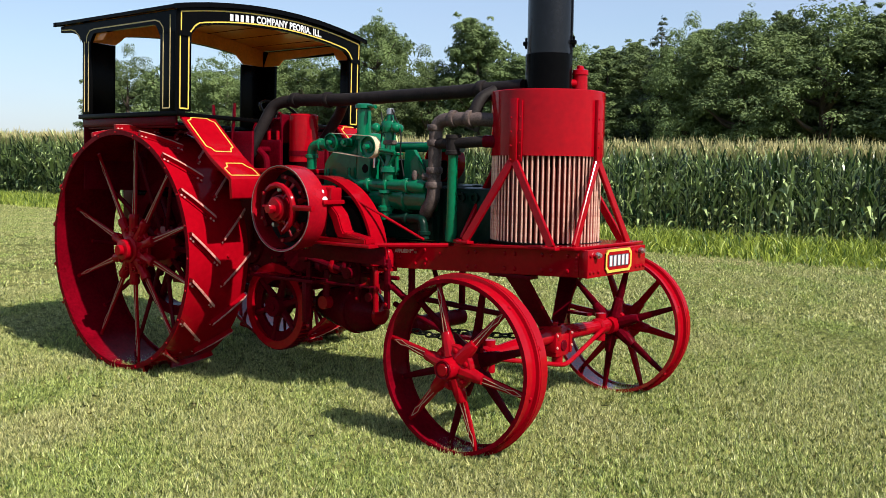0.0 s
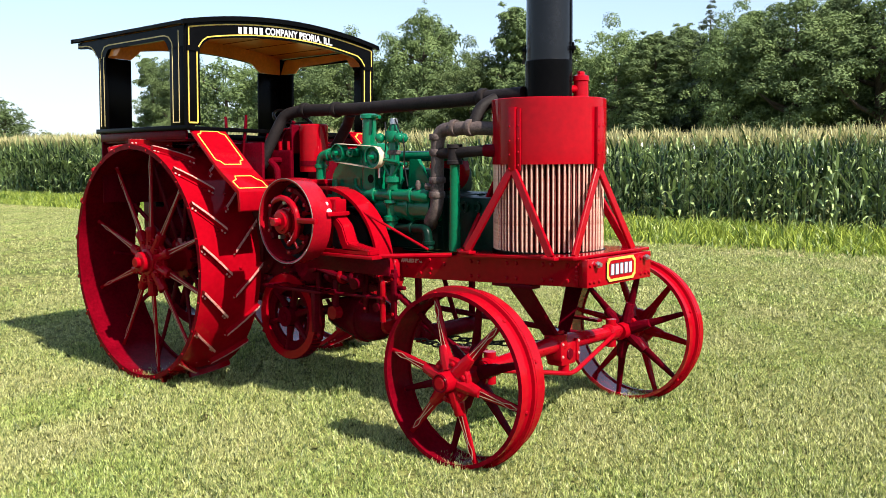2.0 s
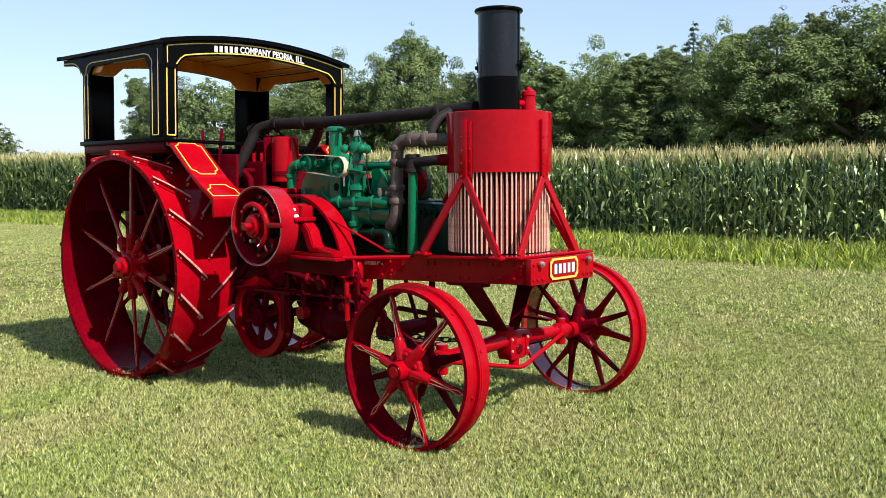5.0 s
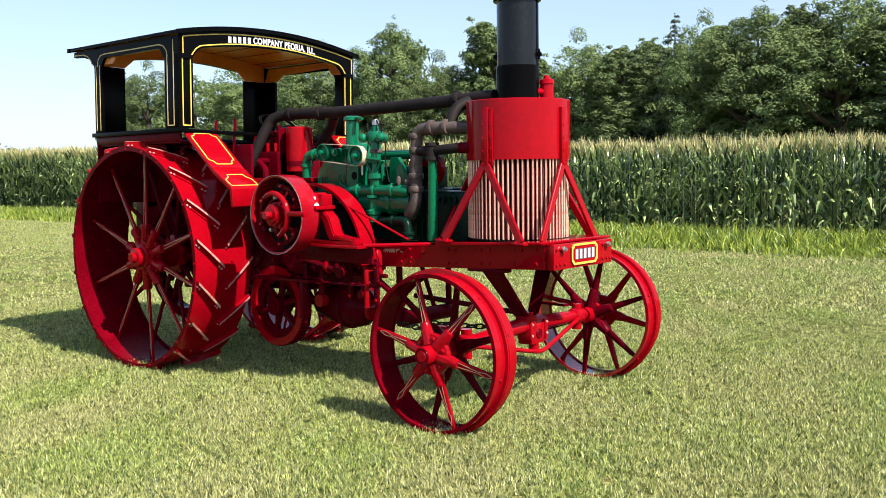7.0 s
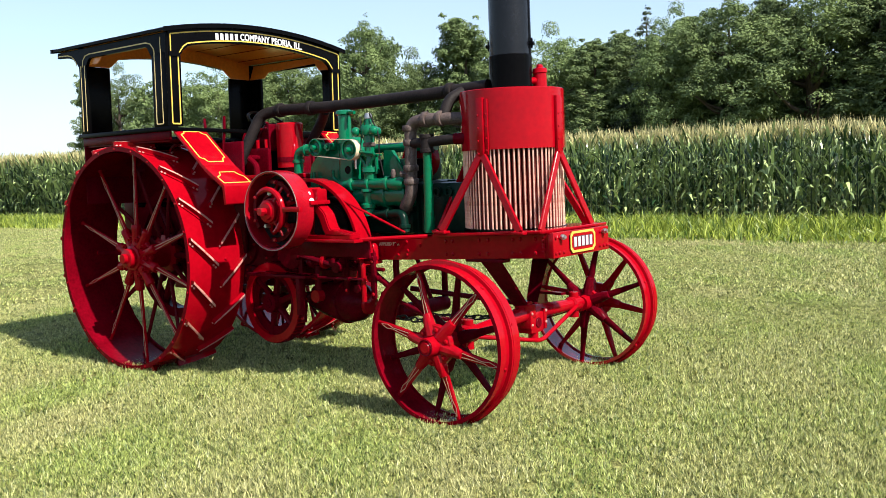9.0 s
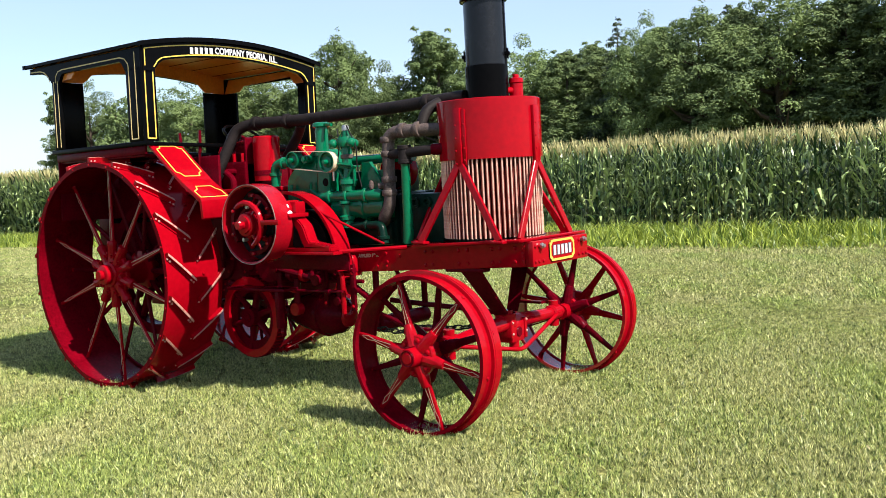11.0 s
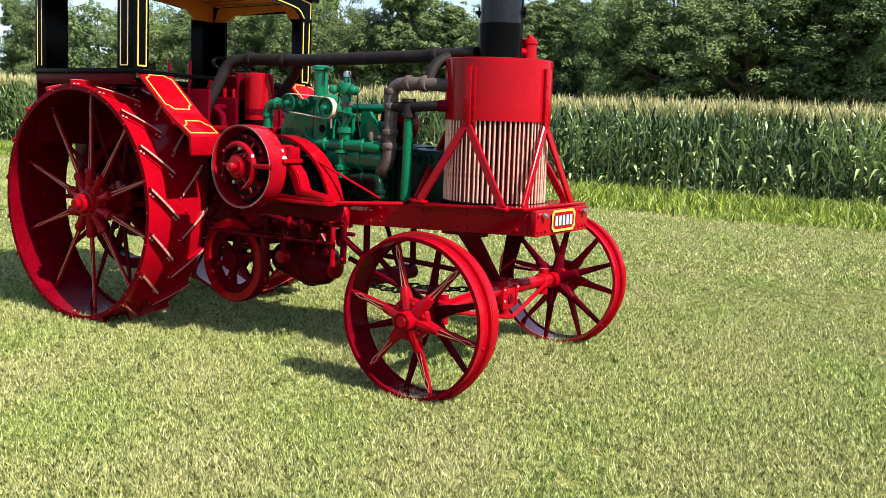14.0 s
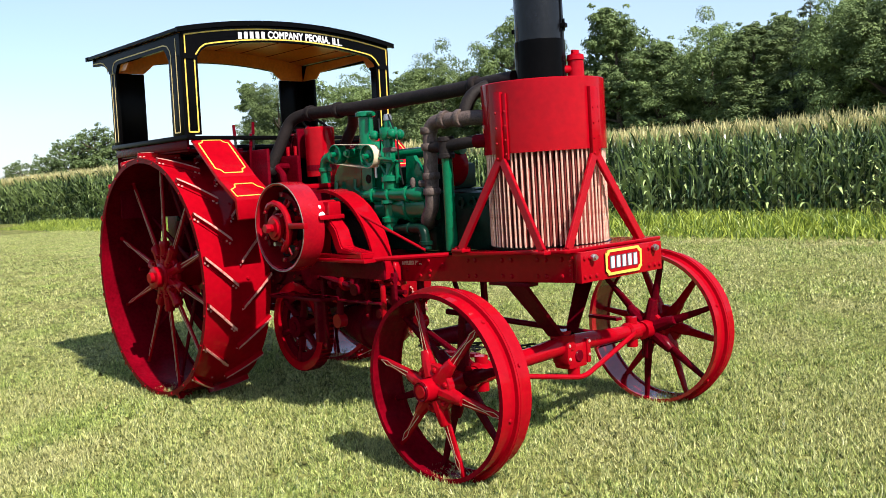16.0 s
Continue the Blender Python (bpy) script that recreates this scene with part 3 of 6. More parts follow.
def notched(w, h, n):
    return [(-w, -h + n), (-w + n * 0.4, -h + n * 0.8), (-w + n * 0.8, -h + n * 0.4), (-w + n, -h), (w - n, -h), (w - n * 0.8, -h + n * 0.4), (w - n * 0.4, -h + n * 0.8), (w, -h + n),
            (w, h - n), (w - n * 0.4, h - n * 0.8), (w - n * 0.8, h - n * 0.4), (w - n, h), (-w + n, h), (-w + n * 0.8, h - n * 0.4), (-w + n * 0.4, h - n * 0.8), (-w, h - n)]


plate = part("name_plate", slab(notched(0.150, 0.066, 0.022), 0.008, pm), RED, beam, "red name plate with yellow notched border")
part("plate_border", loop_strip(notched(0.150, 0.066, 0.022), notched(0.135, 0.052, 0.02), 0.010, pm), YELLOW, plate, "yellow border")
bm = bmesh.new()
for k in range(5):
    u = -0.094 + 0.047 * k
    slab([(u - 0.019, -0.033), (u + 0.019, -0.033), (u + 0.019, 0.033), (u - 0.019, 0.033)], 0.0095, pm, bm)
part("plate_letter_shadow", bm, SIGN_BLUE, plate)
bm = bmesh.new()
for k in range(5):
    u = -0.094 + 0.047 * k
    slab([(u - 0.013, -0.029), (u + 0.013, -0.029), (u + 0.013, 0.029), (u - 0.013, 0.029)], 0.0115, pm, bm)
part("plate_letter_bar", bm, WHITE, plate, "silver-white bars in place of letters")
lettering("APPLIED FOR", 0.030, 0.0004, Matrix(((1, 0, 0, 1.94), (0, 0, -1, -0.3162), (0.036, 1, 0, ftop(1.94) - 0.045), (0, 0, 0, 1))), PINSTRIPE, "rail_lettering", frame_part, "small painted gold lettering on the rail", 1.0)

# ---- radiator tower ----
TX, TR = 2.785, 0.34
Z0, Z1, Z2 = ftop(2.8) + 0.045, 1.585, 1.965
tower = part("radiator_tower", lathe([(1e-6, Z2 - 0.01), (TR - 0.02, Z2 - 0.01), (TR - 0.012, Z2 - 0.002), (TR - 0.004, Z2), (TR, Z2 - 0.004), (TR, Z1), (TR - 0.012, Z1), (TR - 0.012, Z1 + 0.03), (1e-6, Z1 + 0.03)], (TX, 0, 0), "z", 96), RED, tractor, "round red radiator drum over a ring of copper tubes")
part("drum_seam", box(TX - 0.02, TX + 0.02, TR - 0.002, TR + 0.005, Z1, Z2 - 0.01, 0.002), RED, tower)
# tray under the tubes
tr_m = Matrix(((1, 0, 0, TX), (0, 1, 0, 0), (0.036, 0, 1, Z0 - 0.047), (0, 0, 0, 1)))
tray = part("base_tray", slab([(-0.40, -0.385), (0.44, -0.385), (0.455, -0.37), (0.455, 0.40), (0.44, 0.415), (-0.40, 0.415)], 0.020, tr_m, bevel=0.004), RED, tower)
part("tray_shadow_gap", slab([(-0.36, -0.30), (0.42, -0.30), (0.42, 0.30), (-0.36, 0.30)], -0.014, tr_m), BLACK, tray)
part("tube_plate", lathe([(1e-6, 0.012), (TR - 0.004, 0.012), (TR, 0.016), (TR, 0.03), (TR - 0.006, 0.034), (1e-6, 0.034)], (TX, 0, Z0 - 0.045), "z", 64), BLACK, tower)
first = part("radiator_tube", tube([(0, 0, Z0 - 0.02), (0, 0, Z1 + 0.02)], 0.0056, 8), COPPER, tower, "slender copper tube")
NT = 66
rnd = random.Random(4)
for k in range(NT):
    a = math.tau * k / NT
    m = Matrix.Translation((TX + (TR - 0.017) * math.cos(a) + rnd.uniform(-0.0025, 0.0025), (TR - 0.017) * math.sin(a) + rnd.uniform(-0.002, 0.002), 0))
    if k == 0:
        first.matrix_local = m
    else:
        share(first, "radiator_tube", tower, m)
second = part("inner_tube", tube([(0, 0, Z0 - 0.02), (0, 0, Z1 + 0.02)], 0.0105, 6), TUBE_DARK, tower, "inner tube, coloured dark for the shade between tubes")
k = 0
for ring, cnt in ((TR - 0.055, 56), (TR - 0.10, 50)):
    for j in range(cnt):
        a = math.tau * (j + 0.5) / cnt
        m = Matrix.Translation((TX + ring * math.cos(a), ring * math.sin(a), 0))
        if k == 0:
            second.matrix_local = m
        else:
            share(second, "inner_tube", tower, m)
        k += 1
# core added to close the view through the tubes with a dark ground
part("shade_core", lathe([(0.19, Z0 - 0.02), (0.19, Z1 + 0.02), (0.18, Z1 + 0.02), (0.18, Z0 - 0.02)], (TX, 0, 0), "z", 32, closed=True), RED_SHADED, tower)
# four brackets with splayed legs
for q in range(4):
    ang = -90 + 90 * q
    M = Matrix.Translation((TX, 0, 0)) @ Matrix.Rotation(radians(ang), 4, "Z")
    bm = bmesh.new()
    # local +x is outward
    w, t0, t1 = 0.026, TR + 0.0, TR + 0.022
    zt, zb = Z2 - 0.055, Z1 - 0.055
    box(t0 - 0.004, t1, -w, w, zb, zt, 0.005, bm)
    box(t0 - 0.002, t0 + 0.010, w - 0.004, w + 0.028, zb + 0.02, zt - 0.01, 0.002, bm)
    bmesh.ops.transform(bm, matrix=M, verts=bm.verts)
    br = part("bracket", bm, RED, tower, "riveted red bracket with two splayed legs")
    spots = [(t0 + 0.010, w + 0.015, zb + 0.05 + 0.075 * k) for k in range(4)] + [(t1, -0.013, zb + 0.03 + 0.08 * k) for k in range(4)]
    bm = rivets(spots, 0.008, (1, 0, 0))
    bmesh.ops.transform(bm, matrix=M, verts=bm.verts)
    part("bracket_bolts", bm, RED, br)
    for s in (-1, 1):
        a, b = Vector((t1 - 0.011, s * 0.012, zb + 0.02)), Vector((t1 + 0.035, s * 0.305, Z0 - 0.02))
        bm = bmesh.new()
        d = (b - a).normalized()
        u = d.cross(Vector((1, 0, 0))).normalized()
        wv = d.cross(u)
        pts = []
        for p in (a, b):
            pts.append([bm.verts.new(p + u * x * 0.024 + wv * y * 0.011) for x, y in ((-1, -1), (1, -1), (1, 1), (-1, 1))])
        for k in range(4):
            bm.faces.new((pts[0][k], pts[0][(k + 1) % 4], pts[1][(k + 1) % 4], pts[1][k]))
        bm.faces.new(pts[0][::-1])
        bm.faces.new(pts[1])
        bmesh.ops.bevel(bm, geom=list(bm.edges), offset=0.004, segments=1, affect="EDGES")
        box(b.x - 0.03, b.x + 0.035, b.y - 0.045, b.y + 0.045, Z0 - 0.035, Z0 - 0.017, 0.005, bm)
        bmesh.ops.transform(bm, matrix=M, verts=bm.verts)
        part("leg", bm, RED, br)
        bm = rivets([(b.x + 0.012, b.y + k * 0.03, Z0 - 0.018) for k in (-1, 1)], 0.011, (0, 0, 1))
        bmesh.ops.transform(bm, matrix=M, verts=bm.verts)
        part("foot_bolts", bm, RED, br)

# smokestack and filler cap
SR = 0.132
zs = Z2 - 0.01
prof = [(SR + 0.004, zs), (SR + 0.004, zs + 0.235), (SR, zs + 0.238), (SR, 2.600), (SR + 0.012, 2.604), (SR + 0.018, 2.613), (SR + 0.012, 2.624), (SR - 0.004, 2.626), (SR - 0.008, 2.60), (SR - 0.008, zs)]
stack = part("smokestack", lathe(prof, (TX, 0, 0), "z", 64), STACK, tractor, "tall black sheet-metal smokestack with rolled rim")
part("stack_sleeve", lathe([(SR + 0.004, zs), (SR + 0.0075, zs), (SR + 0.0075, zs + 0.232), (SR + 0.004, zs + 0.236)], (TX, 0, 0), "z", 64, closed=True), BLACK, stack, "glossy black lower sleeve")
part("rim_bead", lathe([(SR + 0.016 + 0.007 * math.cos(t), 2.612 + 0.011 * math.sin(t)) for t in np.linspace(0, math.tau, 10, endpoint=False)], (TX, 0, 0), "z", 64, closed=True), BLACK, stack)
bm = box(TX - 0.012, TX + 0.012, SR, SR + 0.008, zs, 2.60, 0.002)
bmesh.ops.transform(bm, matrix=Matrix.Translation((TX, 0, 0)) @ Matrix.Rotation(radians(-68), 4, "Z") @ Matrix.Translation((-TX, 0, 0)), verts=bm.verts)
part("stack_seam", bm, STACK, stack)
for a in (-165, 20):
    M = Matrix.Translation((TX, 0, 2.26)) @ Matrix.Rotation(radians(a), 4, "Z")
    bm = box(SR - 0.002, SR + 0.03, -0.018, 0.018, -0.012, 0.012, 0.003)
    tube([(SR + 0.015, 0, -0.03), (SR + 0.015, 0, 0.035)], 0.007, 8, bm)
    bmesh.ops.transform(bm, matrix=M, verts=bm.verts)
    part("stack_lug", bm, BLACK, stack)
bm = lathe([(1e-6, 0.165), (0.020, 0.165), (0.026, 0.155), (0.046, 0.148), (0.050, 0.120), (0.044, 0.115), (0.046, 0.03), (0.062, 0.016), (0.062, 0), (1e-6, 0)], (TX + 0.14, 0.13, zs), "z", 24)
cap = part("filler_neck", bm, RED, tractor, "red cast filler neck with screw cap")
part("cap_lug", box(TX + 0.13, TX + 0.15, 0.105, 0.155, zs + 0.155, zs + 0.176, 0.005), RED, cap)
bm = tube(bend([(TX + 0.14, 0.13, zs + 0.07), (TX + 0.10, 0.02, zs + 0.07), (TX + 0.10, -0.0, zs + 0.0)], 0.04), 0.022, 12)
part("side_branch", bm, RED, cap)

# ---- exhaust and water pipes ----
EY = -0.10
ex = part("exhaust_pipe", tube(bend([(0.34, -0.31, 1.54), (0.47, -0.15, 1.955), (0.60, EY, 1.985), (1.2, EY, 1.972), (2.1, EY, 1.985), (2.66, EY * 0.8, 2.005)], 0.12, 6), 0.043, 18), PIPE, tractor, "sooty black exhaust pipe running to the smokestack")
part("exhaust_foot", tube([(0.30, -0.345, 1.47), (0.335, -0.315, 1.55)], [0.062, 0.056], 16), PIPE, ex)
for p, d in (((0.655, EY, 1.984), (1, 0, 0)), ((1.0, EY, 1.976), (1, 0, 0)), ((0.36, -0.29, 1.60), (0.13, 0.16, 0.4)), ((2.36, EY, 1.995), (1, 0, 0))):
    part("pipe_coupling", flange(p, d, 0.056, 0.024), PIPE, ex)
part("branch_pipe", tube(bend([(1.12, EY + 0.03, 1.95), (0.98, EY + 0.13, 1.88), (0.80, EY + 0.15, 1.70)], 0.08), 0.038, 14), PIPE, ex)
part("riser_pipe", tube(bend([(2.47, EY, 1.985), (2.44, EY - 0.12, 1.93), (2.43, -0.28, 1.80)], 0.05), 0.038, 14), PIPE, ex)
wp = part("water_pipe", tube(bend([(2.02, -0.20, 1.20), (2.085, -0.30, 1.225), (2.15, -0.30, 1.31), (2.155, -0.30, 1.50), (2.165, -0.30, 1.80), (2.43, -0.29, 1.805), (2.64, -0.20, 1.79)], 0.085, 7), 0.042, 18), PIPE_WARM, tractor, "iron water pipe with elbow and couplings")
for p, d in (((2.16, -0.30, 1.66), (0, 0, 1)), ((2.155, -0.30, 1.49), (0, 0, 1)), ((2.30, -0.30, 1.806), (1, 0, 0)), ((2.42, -0.29, 1.805), (1, 0, 0)), ((2.152, -0.30, 1.40), (0, 0, 1)), ((2.16, -0.30, 1.755), (0, 0, 1))):
    part("pipe_coupling", flange(p, d, 0.052, 0.02), PIPE_WARM, wp)
part("inlet_stub", tube([(2.50, -0.255, 1.80), (2.66, -0.19, 1.795)], 0.034, 14), GREEN_DARK, wp)
wp2 = part("lower_water_pipe", tube(bend([(2.17, -0.31, 1.655), (2.31, -0.31, 1.655), (2.52, -0.29, 1.668), (2.68, -0.2, 1.668)], 0.04), 0.033, 16), PIPE, tractor, "short black water pipe with a red nipple")
part("pipe_tee", tube([(2.31, -0.31, 1.585), (2.31, -0.31, 1.70)], 0.043, 16), PIPE, wp2)
part("red_nipple", flange((2.56, -0.27, 1.668), (1, 0.35, 0), 0.038, 0.04), RED_SHADED, wp2)
part("green_downpipe", tube([(2.31, -0.31, 1.60), (2.30, -0.30, 1.28), (2.28, -0.28, 1.06)], [0.031, 0.034, 0.040], 16), GREEN, wp2, "green painted downpipe")
for p in ((2.31, -0.31, 1.60), (2.31, -0.31, 1.695)):
    part("pipe_coupling", flange(p, (0, 0, 1), 0.048, 0.014), PIPE, wp2)
part("pipe_plug", tube([(2.155, -0.30, 1.45), (2.09, -0.34, 1.45)], [0.026, 0.020], 8), PIPE_WARM, wp)

# ---- cab ----
CX0, CX1, CW = -0.83, 0.36, 0.91
ZS, ZE, RISE = 1.872, 2.558, 0.098     # sill top, eaves, arch rise
cab = tagged(new("cab"), "black wooden cab with arched roof and gold striping")
cab.parent = tractor
# the old cab sags a little towards its far side
cab.matrix_local = Matrix.Translation((0, -0.92, 1.9)) @ Matrix.Rotation(radians(-1.2), 4, "X") @ Matrix.Diagonal((1, 0.963, 1, 1)) @ Matrix.Translation((0, 0.92, -1.9))


def arch(y, base, rise, half=0.93):
    return base + rise * (1 - (y / half) ** 2)


def arched_strip(x0, x1, zf, t, half, n=28):
    """A sheet that follows an arch across y, t thick."""
    bm = bmesh.new()
    rows = []
    for y in np.linspace(-half, half, n):
        z = zf(y)
        rows.append([bm.verts.new(p) for p in ((x0, y, z), (x1, y, z), (x1, y, z + t), (x0, y, z + t))])
    for a, b in zip(rows, rows[1:]):
        for k in range(4):
            bm.faces.new((a[k], a[(k + 1) % 4], b[(k + 1) % 4], b[k]))
    bm.faces.new(rows[0])
    bm.faces.new(rows[-1][::-1])
    return bm


roof = part("roof", arched_strip(-1.185, 0.395, lambda y: arch(y, ZE + 0.006, RISE, 0.96), 0.022, 0.96), BLACK, cab, "black arched roof sheet")
part("roof_lip", arched_strip(0.385, 0.405, lambda y: arch(y, ZE - 0.004, RISE, 0.965), 0.034, 0.965), BLACK, roof)
part("roof_lip", arched_strip(-1.197, -1.170, lambda y: arch(y, ZE - 0.004, RISE, 0.965), 0.034, 0.965), BLACK, roof)
part("ceiling", arched_strip(-1.175, 0.34, lambda y: arch(y, ZE - 0.010, RISE, 0.96), 0.012, 0.885), WOOD, roof, "orange varnished wooden ceiling")
bm = bmesh.new()
for y in np.linspace(-0.75, 0.75, 7):
    ribbon([(-1.14, y, arch(y, ZE - 0.0105, RISE, 0.96)), (0.34, y, arch(y, ZE - 0.0105, RISE, 0.96))], 0.006, 0.003, (0, 0, -1), bm)
part("board_joints", bm, RED_SHADED, roof)


def valance(zt, zb_mid, zb_end, w_open, t, half, n=40):
    """A board whose lower edge is an arch with rounded ends; in (u, z)."""
    top = [(u, zt(u)) for u in np.linspace(half, -half, n)]
    low = [(-half, zb_end)]
    for u in np.linspace(-half, half, n):
        a = abs(u)
        if a > w_open:
            z = zb_end
        else:
            z = zb_mid(u)
            edge = w_open - a
            if edge < 0.09:
                z -= (z - zb_end) * (1 - math.sqrt(max(0, 1 - (1 - edge / 0.09) ** 2)))
        low.append((u, z))
    low.append((half, zb_end))
    return top + low


def yz(x, s=1):
    return Matrix(((0, 0, s, x), (1, 0, 0, 0), (0, 1, 0, 0), (0, 0, 0, 1)))


def xz(y, s=-1):
    return Matrix(((1, 0, 0, 0), (0, 0, s, y), (0, 1, 0, 0), (0, 0, 0, 1)))


ftopz = lambda u: arch(u, ZE, RISE, 0.96)
flow = lambda u: 2.455 + 0.085 * (1 - (u / 0.83) ** 2)
out = valance(ftopz, flow, 2.385, 0.800, 0.03, CW + 0.005)
fascia = part("fascia", slab(out, 0.028, yz(CX1 - 0.012)), BLACK, cab, "arched black front board with gold lines and white lettering")
part("fascia_lining", slab(valance(ftopz, lambda u: flow(u) + 0.004, 2.40, 0.805, 0.01, CW - 0.03), -0.010, yz(CX1 - 0.0125)), WOOD, fascia)
part("rear_fascia", slab(out, -0.028, yz(CX0 + 0.012)), BLACK, cab)
part("rear_lining", slab(valance(ftopz, lambda u: flow(u) + 0.004, 2.425, 0.62, 0.01, CW - 0.03), 0.012, yz(CX0 + 0.0125)), WOOD, cab, "orange varnished inner board")
xf = CX1 + 0.0165


def front_line(points, w=0.009, mat=YELLOW, name="gold_line"):
    part(name, ribbon([(xf, y, z) for y, z in points], w, 0.002, (1, 0, 0)), mat, fascia, "gold painted line")


ys = np.linspace(-0.898, 0.898, 40)
front_line([(y, ftopz(y) - 0.026) for y in ys])
inner = [(y, flow(y) + 0.018 - (0.0 if abs(y) < 0.73 else (0.06 * ((abs(y) - 0.73) / 0.09) ** 2))) for y in np.linspace(-0.82, 0.82, 44)]
front_line(inner)
for s in (-1, 1):
    front_line([(s * 0.898, ftopz(0.898) - 0.026), (s * 0.898, 2.42)])
mt = Matrix(((0, 0, 1, xf - 0.0004), (1, 0, 0, 0.12), (0, 1, 0, 2.568), (0, 0, 0, 1)))
txt = lettering("COMPANY PEORIA, ILL.", 0.070, 0.002, mt, WHITE, "fascia_lettering", fascia, "white painted lettering", 0.88)
tagged(txt, kind="stuff")
for v in txt.data.vertices:     # the lettering follows the arch
    v.co.z += 0.10 * (0.12 ** 2 - v.co.y ** 2) + 0.018
bm = bmesh.new()
for k in range(5):
    u = -0.455 + 0.049 * k
    z = 2.568 + 0.10 * (0.12 ** 2 - u ** 2) + 0.018
    slab([(u - 0.015, z - 0.024), (u + 0.015, z - 0.024), (u + 0.015, z + 0.024), (u - 0.015, z + 0.024)], 0.002, yz(xf - 0.0004), bm)
part("name_bar", bm, WHITE, fascia, "white bars in place of a maker's name")

for s in (-1, 1):
    # side boards under the eaves
    side = [(x, ZE) for x in np.linspace(0.36, -1.155, 12)]
    low = [(-1.155, ZE - 0.045), (-1.00, ZE - 0.055), (-0.92, ZE - 0.075), (-0.86, ZE - 0.12), (-0.83, 2.40), (-0.74, 2.40)]
    for q in np.linspace(0, 1, 6):
        low.append((-0.74 + 0.07 * q, 2.40 + 0.075 * math.sin(q * math.pi / 2)))
    low += [(0.09, 2.475)]
    for q in np.linspace(0, 1, 6):
        low.append((0.09 + 0.07 * q, 2.475 - 0.075 * (1 - math.cos(q * math.pi / 2))))
    low += [(0.36, 2.40)]
    board = part("side_board", slab(side + low, 0.026, xz(s * (CW - 0.013), s)), BLACK, cab)
    part("side_lining", slab([(x, min(z, ZE - 0.01)) for x, z in side if x > -0.84] + [(-0.80, 2.425), (-0.60, 2.425), (-0.54, 2.475), (0.09, 2.495), (0.14, 2.43), (0.33, 2.42)], -0.012, xz(s * (CW - 0.0135), s)), WOOD, board)
    yf = s * (CW + 0.0132)
    def side_line(pts, mat=CREAM):
        part("side_line", ribbon([(x, yf, z) for x, z in pts], 0.009, 0.002, (0, s, 0)), mat, board, "thin cream painted line")
    side_line([(-1.14, ZE - 0.028), (-1.00, ZE - 0.034), (-0.94, ZE - 0.05), (-0.885, ZE - 0.09), (-0.865, ZE - 0.13)])
    side_line([(-0.785, 2.41), (-0.775, 2.46), (-0.74, 2.495), (-0.68, 2.505), (0.10, 2.505), (0.16, 2.49), (0.20, 2.45), (0.21, 2.41)])
    side_line([(0.285, ZE - 0.03), (0.285, 2.41)])
    # posts
    bm = box(0.165, 0.345, s * CW - 0.013, s * CW + 0.013, ZS, 2.42, 0.006)
    pf = part("corner_post", bm, BLACK, cab, "black corner post with gold striping")
    part("post_front_leg", box(CX1 - 0.024, CX1 + 0.006, min(s * 0.800, s * (CW + 0.012)), max(s * 0.800, s * (CW + 0.012)), ZS, 2.42, 0.005), BLACK, pf)
    part("post_edge", tube([(CX1 - 0.002, s * (CW + 0.006), ZS), (CX1 - 0.002, s * (CW + 0.006), ZE - 0.01)], 0.014, 10), BLACK, pf)
    pts = [(s * 0.898, 2.415), (s * 0.898, ZS + 0.018), (s * 0.825, ZS + 0.018), (s * 0.825, 2.42)]
    part("post_gold_line", ribbon([(CX1 + 0.0062, y, z) for y, z in pts[:2]], 0.010, 0.002, (1, 0, 0)), YELLOW, pf, "gold painted line")
    part("post_gold_line", ribbon([(CX1 + 0.0062, y, z) for y, z in pts[1:3]], 0.010, 0.002, (1, 0, 0)), YELLOW, pf, "gold painted line")
    part("post_gold_line", ribbon([(CX1 + 0.0062, y, z) for y, z in pts[2:]], 0.010, 0.002, (1, 0, 0)), YELLOW, pf, "gold painted line")
    for xa in (0.205, 0.285):
        part("post_line", ribbon([(xa, yf, ZS + 0.02), (xa, yf, 2.42)], 0.008, 0.002, (0, s, 0)), CREAM, pf, "thin cream painted line")
    part("post_line", ribbon([(0.205, yf, ZS + 0.02), (0.285, yf, ZS + 0.02)], 0.008, 0.002, (0, s, 0)), CREAM, pf, "thin cream painted line")
    pr = part("rear_post", box(CX0 - 0.01, CX0 + 0.10, s * CW - 0.013, s * CW + 0.013, ZS, 2.42, 0.006), BLACK, cab, "black rear post with thin cream striping")
    for xa in (CX0 + 0.02, CX0 + 0.075):
        part("post_line", ribbon([(xa, yf, ZS + 0.02), (xa, yf, 2.42)], 0.008, 0.002, (0, s, 0)), CREAM, pr, "thin cream painted line")
    part("rear_panel", box(CX0 - 0.012, CX0 + 0.012, min(s * 0.645, s * (CW - 0.014)), max(s * 0.645, s * (CW - 0.014)), ZS, 2.425, 0.004), BLACK, cab, "black rear corner panel")
    if s > 0:
        part("side_panel", box(CX0 + 0.1, -0.66, s * CW - 0.012, s * CW + 0.012, ZS, 2.425, 0.004), BLACK, cab)
    # sill and lower side
    part("sill", box(CX0 - 0.06, CX1 + 0.02, min(s * 0.86, s * (CW + 0.018)), max(s * 0.86, s * (CW + 0.018)), ZS - 0.034, ZS, 0.004), BLACK, cab)
    part("lower_side", box(CX0 - 0.03, 0.33, s * 0.895 - 0.01, s * 0.895 + 0.01, 1.775, ZS - 0.034, 0.004), RED_SHADED, cab, "dark red lower cab side")
